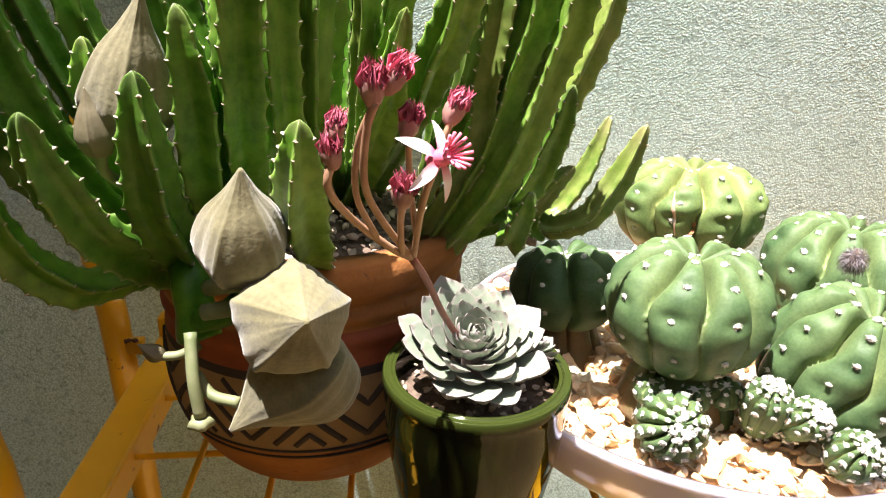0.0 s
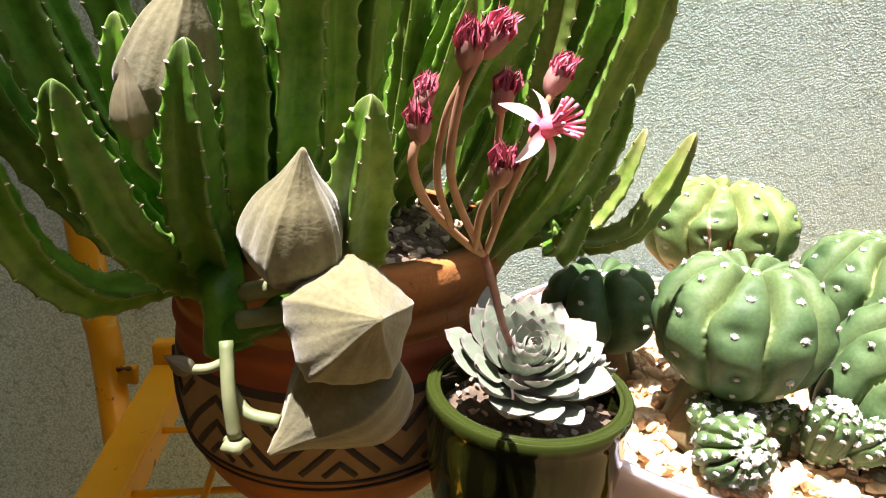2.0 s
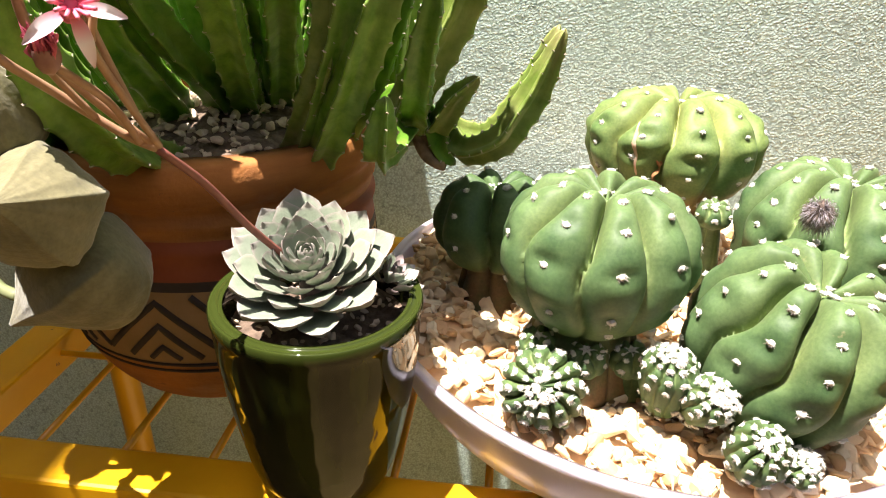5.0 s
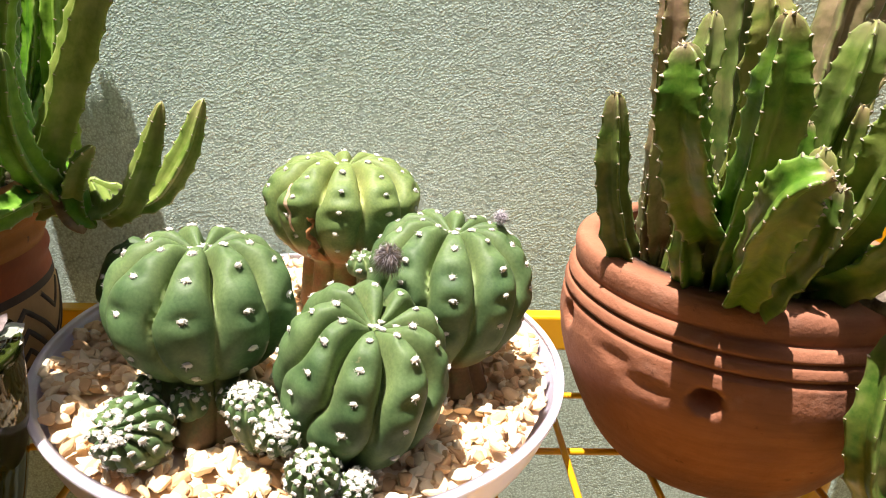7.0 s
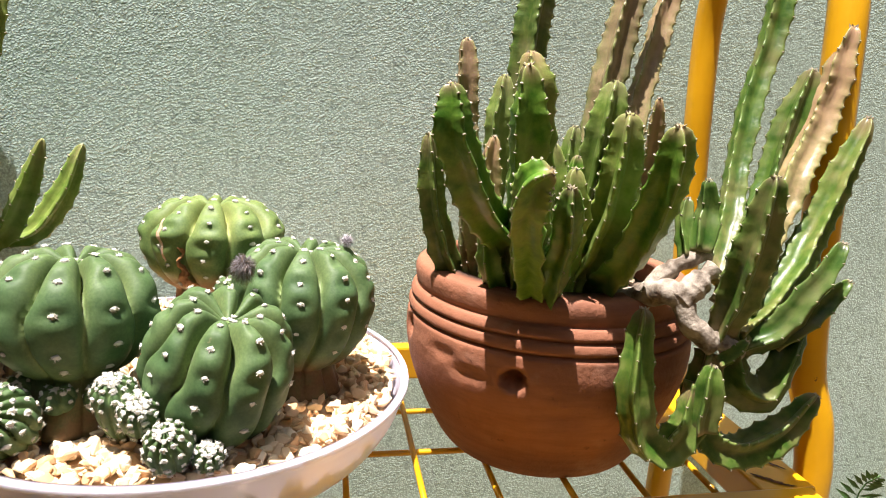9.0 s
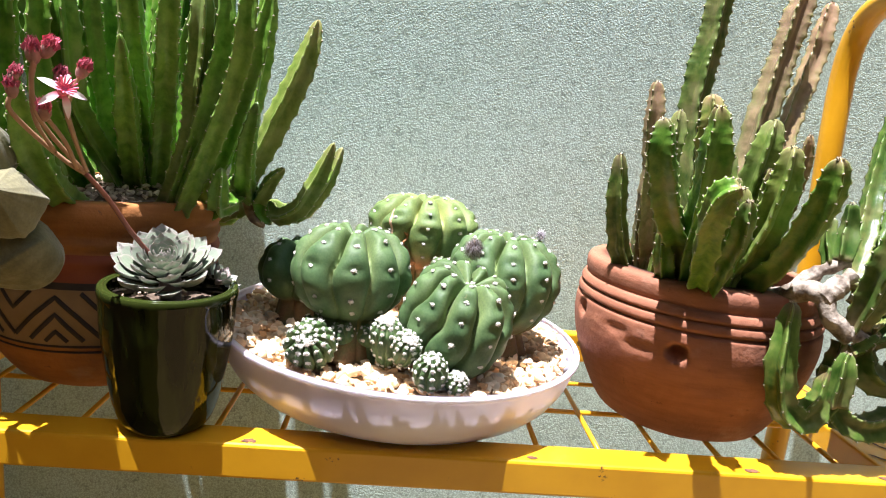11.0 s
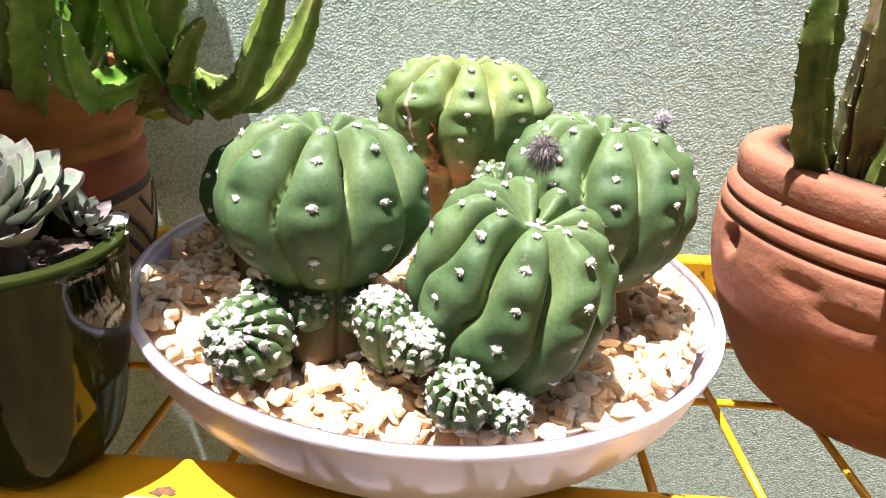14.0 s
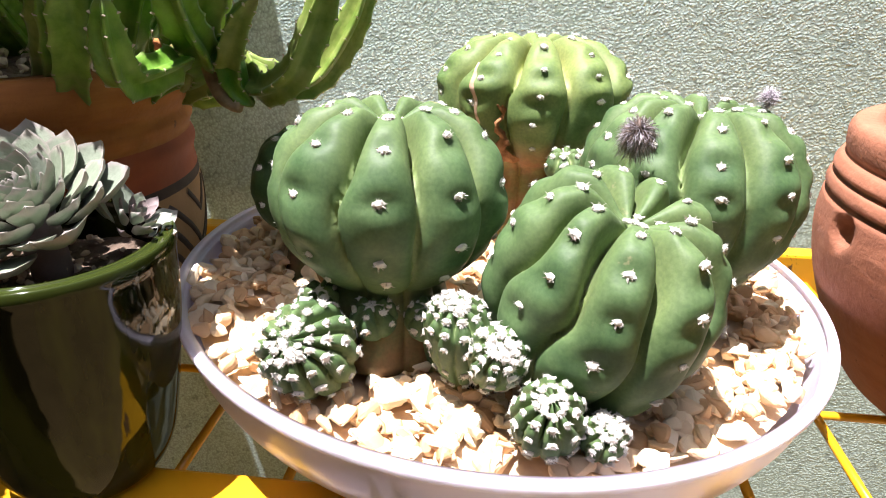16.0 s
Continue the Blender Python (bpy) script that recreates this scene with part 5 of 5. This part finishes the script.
tagged(hair_ball("withered_flower", (0.2825, 0.511, 0.1575), 0.0052, 0.0105, [HAIR, FLUFF], globe_d, 1, 1100, (-0.2, -0.2, -1.3)), "shrivelled dark hairy flower with grey hairs")
tagged(hair_ball("woolly_bud", (0.349, 0.567, 0.1640), 0.0024, 0.0055, [FLUFF, FLUFF], globe_d, 2, 420, (0, 0, 0.35), 0.00013), "pale grey woolly bud")
scar_v, scar_f = [], []
for i in range(14):
    la = radians(-18 + 50 * i / 13)
    wide = 0.06 * math.sin(math.pi * (i + 0.6) / 14.2) + 0.012 * math.sin(i * 2.1)
    for j in range(4):
        a = -2.15 - 0.10 * i / 13 + wide * (j / 3 - 0.5)
        p, w, cl = skin_b(a, la)
        d = (p - Vector((0.2425, 0.650, 0.149))).normalized()
        scar_v.append(p + d * (0.0012 if j in (1, 2) else -0.0006))
for i in range(13):
    for j in range(3):
        k = i * 4 + j
        scar_f.append((k, k + 1, k + 5, k + 4))
part("scar", scar_v, scar_f, SCAR, globe_b, "pinkish tan corky scar")
flake_v, flake_f = [], []
for i in range(16):
    t = i / 15
    p, w, cl = skin_b(-1.93 + 0.03 * math.sin(i), radians(-4 - 46 * t))
    d = Vector((p.x - 0.2425, p.y - 0.650, 0)).normalized()
    side = Vector((-d.y, d.x, 0))
    wide = 0.0012 + 0.0085 * max(0.0, t - 0.3) + 0.0008 * math.sin(i * 2.3)
    for k, lift in ((-1, -0.001), (-0.5, 0.0016), (0.1, 0.0008 + 0.0012 * (i % 2)), (0.6, 0.0018), (1, -0.001)):
        flake_v.append(p + side * wide * k + d * (lift + 0.002 * (1 - t)) + 0.0012 * noise.noise_vector(p * 260 + side * k))
for i in range(15):
    for j in range(4):
        k = i * 5 + j
        flake_f.append((k, k + 1, k + 6, k + 5))
part("dry_flake", flake_v, flake_f, RUSSET, globe_b, "rust-brown dry papery patch over the foot")

# ---- the rosette in the glazed pot ----
ros = root("rosette_succulent", (0.0495, 0.470, 0.100), "grey-green rosette succulent with pink flowers in the glazed pot", "succulent")


def leaf_mesh(name, mat, wide=0.62, thick=0.10, cup=0.16):
    """A thick spoon-shaped leaf of length one along x, pointed at its end."""
    n, m = 10, 8
    verts, faces = [], []
    for side in (1, -1):
        for i in range(n + 1):
            t = i / n
            w = wide / 2 * (0.42 + 0.58 * math.sin(min(1, t * 1.28) * math.pi / 2)) * (1 - max(0, (t - 0.62) / 0.38) ** 1.45) + 0.004
            for j in range(m + 1):
                s = j / m * 2 - 1
                th = thick * (1 - s * s) * (0.5 + 0.5 * math.sin(t * math.pi)) * side * 0.5
                verts.append(Vector((t, s * w, th + cup * s * s * w + 0.16 * t * t + (0.05 if t > 0.97 else 0))))
    size = (n + 1) * (m + 1)
    for side in (0, 1):
        for i in range(n):
            for j in range(m):
                a = side * size + i * (m + 1) + j
                q = (a, a + m + 1, a + m + 2, a + 1)
                faces.append(q if side == 0 else q[::-1])
    edge = [i * (m + 1) for i in range(n + 1)] + [n * (m + 1) + j for j in range(1, m + 1)] + [i * (m + 1) + m for i in range(n - 1, -1, -1)]
    k = len(verts)
    verts += [verts[a] for a in edge] + [verts[a + size] for a in edge]
    for i in range(len(edge) - 1):
        faces.append((k + i, k + i + 1, k + i + 1 + len(edge), k + i + len(edge)))
    edge_of = [min(1.0, max(0.0, (abs(j / m * 2 - 1) - 0.7) * 3.3) + (0.8 if i >= n - 1 else 0.0)) * 0.45 for _ in range(2) for i in range(n + 1) for j in range(m + 1)]
    edge_of += [0.45] * (2 * len(edge))
    return mesh_from(name, verts, faces, mat, attrs={"edge": edge_of})


LEAF = [leaf_mesh("leaf", ROSETTE, w, 0.13, c) for w, c in ((0.74, 0.34), (0.80, 0.42), (0.70, 0.28))]
OLD_LEAF = leaf_mesh("leaf", ROSETTE_OLD, 0.5, 0.08, 0.4)


def rosette(thing, at, size, turn, count, seed, meshes):
    rnd = random.Random(seed)
    for i in range(count):
        t = i / (count - 1)
        a = i * 2.39996 + rnd.uniform(-0.12, 0.12)
        length = size * (0.18 + 0.82 * t ** 0.7) * rnd.uniform(0.9, 1.08) * 0.60
        pitch = 84 - 60 * t ** 0.85 + rnd.uniform(-6, 6)
        lift = size * 0.20 * (1 - t) - size * 0.14 * t
        m = Matrix.Translation(at) @ turn @ Matrix.Rotation(a, 4, "Z") @ Matrix.Translation((size * (0.02 + 0.40 * t), 0, lift)) @ Matrix.Rotation(-radians(pitch), 4, "Y") @ Matrix.Rotation(rnd.uniform(-0.12, 0.12), 4, "X") @ Matrix.Scale(length, 4)
        piece("leaf", rnd.choice(meshes), m, thing)


FACE = Vector((0, 0, 1)).rotation_difference(Vector((0.06, -0.45, 1))).to_matrix().to_4x4()
rosette(ros, (0.0465, 0.466, 0.127), 0.048, FACE, 66, 5, LEAF)
SIDE = Vector((0, 0, 1)).rotation_difference(Vector((0.7, 0.1, 1))).to_matrix().to_4x4()
rosette(ros, (0.082, 0.479, 0.119), 0.022, SIDE, 26, 6, [OLD_LEAF, LEAF[2]])
part("core", *tube([(0.049, 0.470, 0.096), (0.049, 0.468, 0.115), (0.0485, 0.466, 0.130)], 0.008, 10, 6), ROSETTE_OLD, ros)

# flower stalk with its branches
for pts, r, mat in (
        ([(0.038, 0.459, 0.137), (0.028, 0.445, 0.158), (0.019, 0.430, 0.182), (0.011, 0.415, 0.200)], 0.0021, STALK_RED),
        ([(0.011, 0.415, 0.200), (0.003, 0.410, 0.206), (-0.012, 0.400, 0.222), (-0.019, 0.385, 0.238), (-0.0175, 0.385, 0.248)], 0.0019, STALK_TAN),
        ([(0.010, 0.415, 0.201), (-0.002, 0.400, 0.223), (-0.007, 0.390, 0.239), (-0.006, 0.385, 0.258), (-0.003, 0.382, 0.268)], 0.0018, STALK_TAN),
        ([(-0.003, 0.405, 0.213), (-0.010, 0.396, 0.232), (-0.009, 0.390, 0.252), (-0.004, 0.385, 0.266)], 0.0016, STALK_TAN),
        ([(0.007, 0.412, 0.203), (0.006, 0.400, 0.220), (0.006, 0.378, 0.236)], 0.0017, STALK_TAN),
        ([(0.012, 0.415, 0.201), (0.013, 0.395, 0.226), (0.015, 0.382, 0.242), (0.018, 0.376, 0.251)], 0.0017, STALK_TAN),
        ([(0.015, 0.384, 0.242), (0.019, 0.384, 0.255), (0.022, 0.385, 0.262)], 0.0014, STALK_TAN),
        ([(0.012, 0.405, 0.214), (0.009, 0.397, 0.238), (0.008, 0.391, 0.255)], 0.0015, STALK_TAN)):
    part("flower_stalk", *tube(pts, r * 0.8, 8, 14), mat, ros)


def withered(at, way, size, seed, mat=PETAL_RED):
    """A shrivelled bloom: a cup of sepals and a crown of crumpled petals."""
    rnd = random.Random(seed)
    turn = Vector(way).to_track_quat("Z", "X").to_matrix()
    v, f = lathe([(0.12, -0.75), (0.28, -0.60), (0.44, -0.25), (0.46, 0.10), (0.40, 0.34)], 15, (0, 0, 0), lambda a, i, z: 1 + 0.12 * math.cos(5 * a))
    cap(v, f, 0, 15, True)
    cup_ob = part("bloom", [Vector(at) + turn @ (p * size) for p in v], f, SEPAL, ros, "shrivelled pink-red bloom in brown sepals")
    verts, faces = [], []
    for k in range(90):
        a = k * 2.4 + rnd.uniform(-0.3, 0.3)
        out, tall = rnd.uniform(0.1, 0.50), rnd.uniform(0.5, 1.25)
        base = Vector((math.cos(a) * 0.36, math.sin(a) * 0.36, rnd.uniform(-0.25, 0.05)))
        side = Vector((-math.sin(a), math.cos(a), 0)) * rnd.uniform(0.045, 0.085)
        b = len(verts)
        bend = Vector((rnd.uniform(-0.2, 0.2), rnd.uniform(-0.2, 0.2), 0))
        mid = Vector((math.cos(a) * out, math.sin(a) * out, tall * 0.55)) + bend
        end = Vector((math.cos(a) * out * 0.8, math.sin(a) * out * 0.8, tall)) - bend
        fold = Vector((math.cos(a), math.sin(a), 0)) * 0.07
        verts += [base - side, base + side, mid - side * 0.9 + fold, mid + side * 0.9 + fold, mid - fold, end]
        faces += [(b, b + 4, b + 2), (b, b + 1, b + 4), (b + 1, b + 3, b + 4), (b + 2, b + 4, b + 5), (b + 4, b + 3, b + 5)]
    part("petals", [Vector(at) + turn @ (p * size) for p in verts], faces, mat, cup_ob, "crumpled crimson petals")


withered((-0.0175, 0.385, 0.250), (-0.1, -0.1, 1), 0.0076, 1)
withered((-0.0165, 0.386, 0.258), (0.2, 0.1, 1), 0.0067, 2)
withered((-0.004, 0.383, 0.272), (0.0, -0.2, 1), 0.0090, 3)
withered((0.003, 0.386, 0.275), (0.6, 0, 1), 0.0083, 4, PETAL_PINK)
withered((0.008, 0.390, 0.259), (0.2, -0.1, 1), 0.0076, 5)
withered((0.0060, 0.376, 0.239), (0.1, -0.3, 1), 0.0076, 6)
withered((0.023, 0.386, 0.265), (0.5, 0, 1), 0.0076, 7)
# the open flower
fl_at = Vector((0.0175, 0.374, 0.252))
fl_turn = Vector((0.55, -0.62, 0.40)).to_track_quat("Z", "X").to_matrix()
star = part("flower", *tube([fl_at + fl_turn @ Vector((0, 0, -0.004)), fl_at + fl_turn @ Vector((0, 0, -0.001)), fl_at + fl_turn @ Vector((0, 0, 0.004))], 0.0030, 8, 4), PETAL_PINK, ros, "open white and pink star flower")
for k in range(5):
    a = radians(72 * k + 48)
    verts, faces = [], []
    for i in range(9):
        t = i / 8
        w = 0.0022 * math.sin(math.pi * (0.12 + 0.86 * t)) ** 0.8
        rad = Vector((math.cos(a), math.sin(a), 0))
        side = Vector((-math.sin(a), math.cos(a), 0))
        q = rad * (0.002 + 0.0125 * t) + Vector((0, 0, 0.002 * t - 0.0075 * t * t + 0.0012 * math.sin(k * 2.1) * t))
        verts += [fl_at + fl_turn @ (q - side * w), fl_at + fl_turn @ (q + Vector((0, 0, -0.0006))), fl_at + fl_turn @ (q + side * w)]
    for i in range(8):
        b = i * 3
        faces += [(b, b + 1, b + 4, b + 3), (b + 1, b + 2, b + 5, b + 4)]
    part("petal", verts, faces, PETAL_WHITE, star, "white pink-edged pointed petal", attrs={"along": [i // 3 / 8 for i in range(27)]})
for k in range(14):
    a = radians(25.7 * k)
    e = fl_at + fl_turn @ Vector((math.cos(a) * 0.0058, math.sin(a) * 0.0058, 0.0095))
    part("stamen", *tube([fl_at, (fl_at + e) / 2 + fl_turn @ Vector((0, 0, 0.001)), e], 0.0006, 5, 4), PETAL_PINK, star)

# ---- fern fronds below the shelf ----
fern = root("fern", (0.97, 0.72, -0.80), "small green fern growing below the stand", "fern")


def frond(pts, seed):
    rnd = random.Random(seed)
    path = spline(pts, 26)
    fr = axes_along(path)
    verts, faces = [], []
    for i in range(3, 26):
        d, s, u = fr[i]
        t = i / 26
        l = 0.030 * math.sin(math.pi * t) + 0.006
        for sgn in (1, -1):
            way = (s * sgn + d * 0.45 + u * rnd.uniform(-0.2, 0.2)).normalized()
            k = len(verts)
            verts += [path[i], path[i] + way * l * 0.5 + d * 0.0035 + u * 0.001, path[i] + way * l, path[i] + way * l * 0.5 - d * 0.0035 + u * 0.001]
            faces += [(k, k + 1, k + 2), (k, k + 2, k + 3)]
    v, f = join((verts, faces), tube(pts, 0.001, 5, 12))
    part("frond", v, f, FERN, fern)


for k, (x, y, z, dx, dy) in enumerate(((0.985, 0.715, -0.135, 0.03, -0.02), (0.955, 0.70, -0.17, -0.04, -0.03), (1.02, 0.72, -0.19, 0.06, -0.02))):
    frond([(0.97, 0.72, -0.80), (0.97 + dx * 0.2, 0.72 + dy * 0.2, -0.5), (x - dx * 0.2, y, z - 0.12), (x, y, z - 0.03), (x + dx * 0.4, y + dy * 0.6, z)], k)

# ---- broad-leaved plant behind the shelf ----
weed = root("leafy_plant", (0.66, 0.70, -0.80), "tall plant with broad toothed green leaves below the shelf", "plant")
part("stalk", *tube([(0.66, 0.70, -0.80), (0.662, 0.695, -0.5), (0.655, 0.69, -0.19)], 0.004, 8, 12), PALE_STALK, weed)


def broad_leaf(base, tip, wide, seed):
    """A thick pointed leaf with small teeth along its edge."""
    rnd = random.Random(seed)
    base, tip = Vector(base), Vector(tip)
    way = tip - base
    side = way.cross(Vector((0.2, -1, 0.4))).normalized()
    face = side.cross(way).normalized()
    n = 36
    verts, faces = [], []
    for i in range(n + 1):
        t = i / n
        w = wide * math.sin(math.pi * min(1, 0.08 + 0.92 * t)) ** 0.7 * (1 + (0.10 if i % 2 else -0.04))
        mid = base + way * t + face * (0.012 * math.sin(math.pi * t))
        for q, up in ((-1, 0.004), (-0.5, 0.0015), (0, 0), (0.5, 0.0015), (1, 0.004)):
            verts.append(mid + side * w * q + face * up)
        for q, up in ((1, 0.0025), (0, -0.0022), (-1, 0.0025)):
            verts.append(mid + side * w * q * 0.98 + face * up)
    for i in range(n):
        for j in range(8):
            a, b = i * 8 + j, i * 8 + (j + 1) % 8
            faces.append((a, b, b + 8, a + 8))
    part("leaf", verts, faces, LEAF_GREEN, weed)


broad_leaf((0.655, 0.69, -0.20), (0.715, 0.66, -0.128), 0.020, 1)
broad_leaf((0.655, 0.69, -0.20), (0.662, 0.675, -0.148), 0.014, 2)
broad_leaf((0.656, 0.69, -0.21), (0.60, 0.66, -0.185), 0.016, 3)
broad_leaf((0.657, 0.69, -0.22), (0.70, 0.64, -0.20), 0.016, 4)

# ---- pebbles of the gravel bed ----
for m, k in near:
    piece("pebble", CHIP_MESH[k], m, bed)
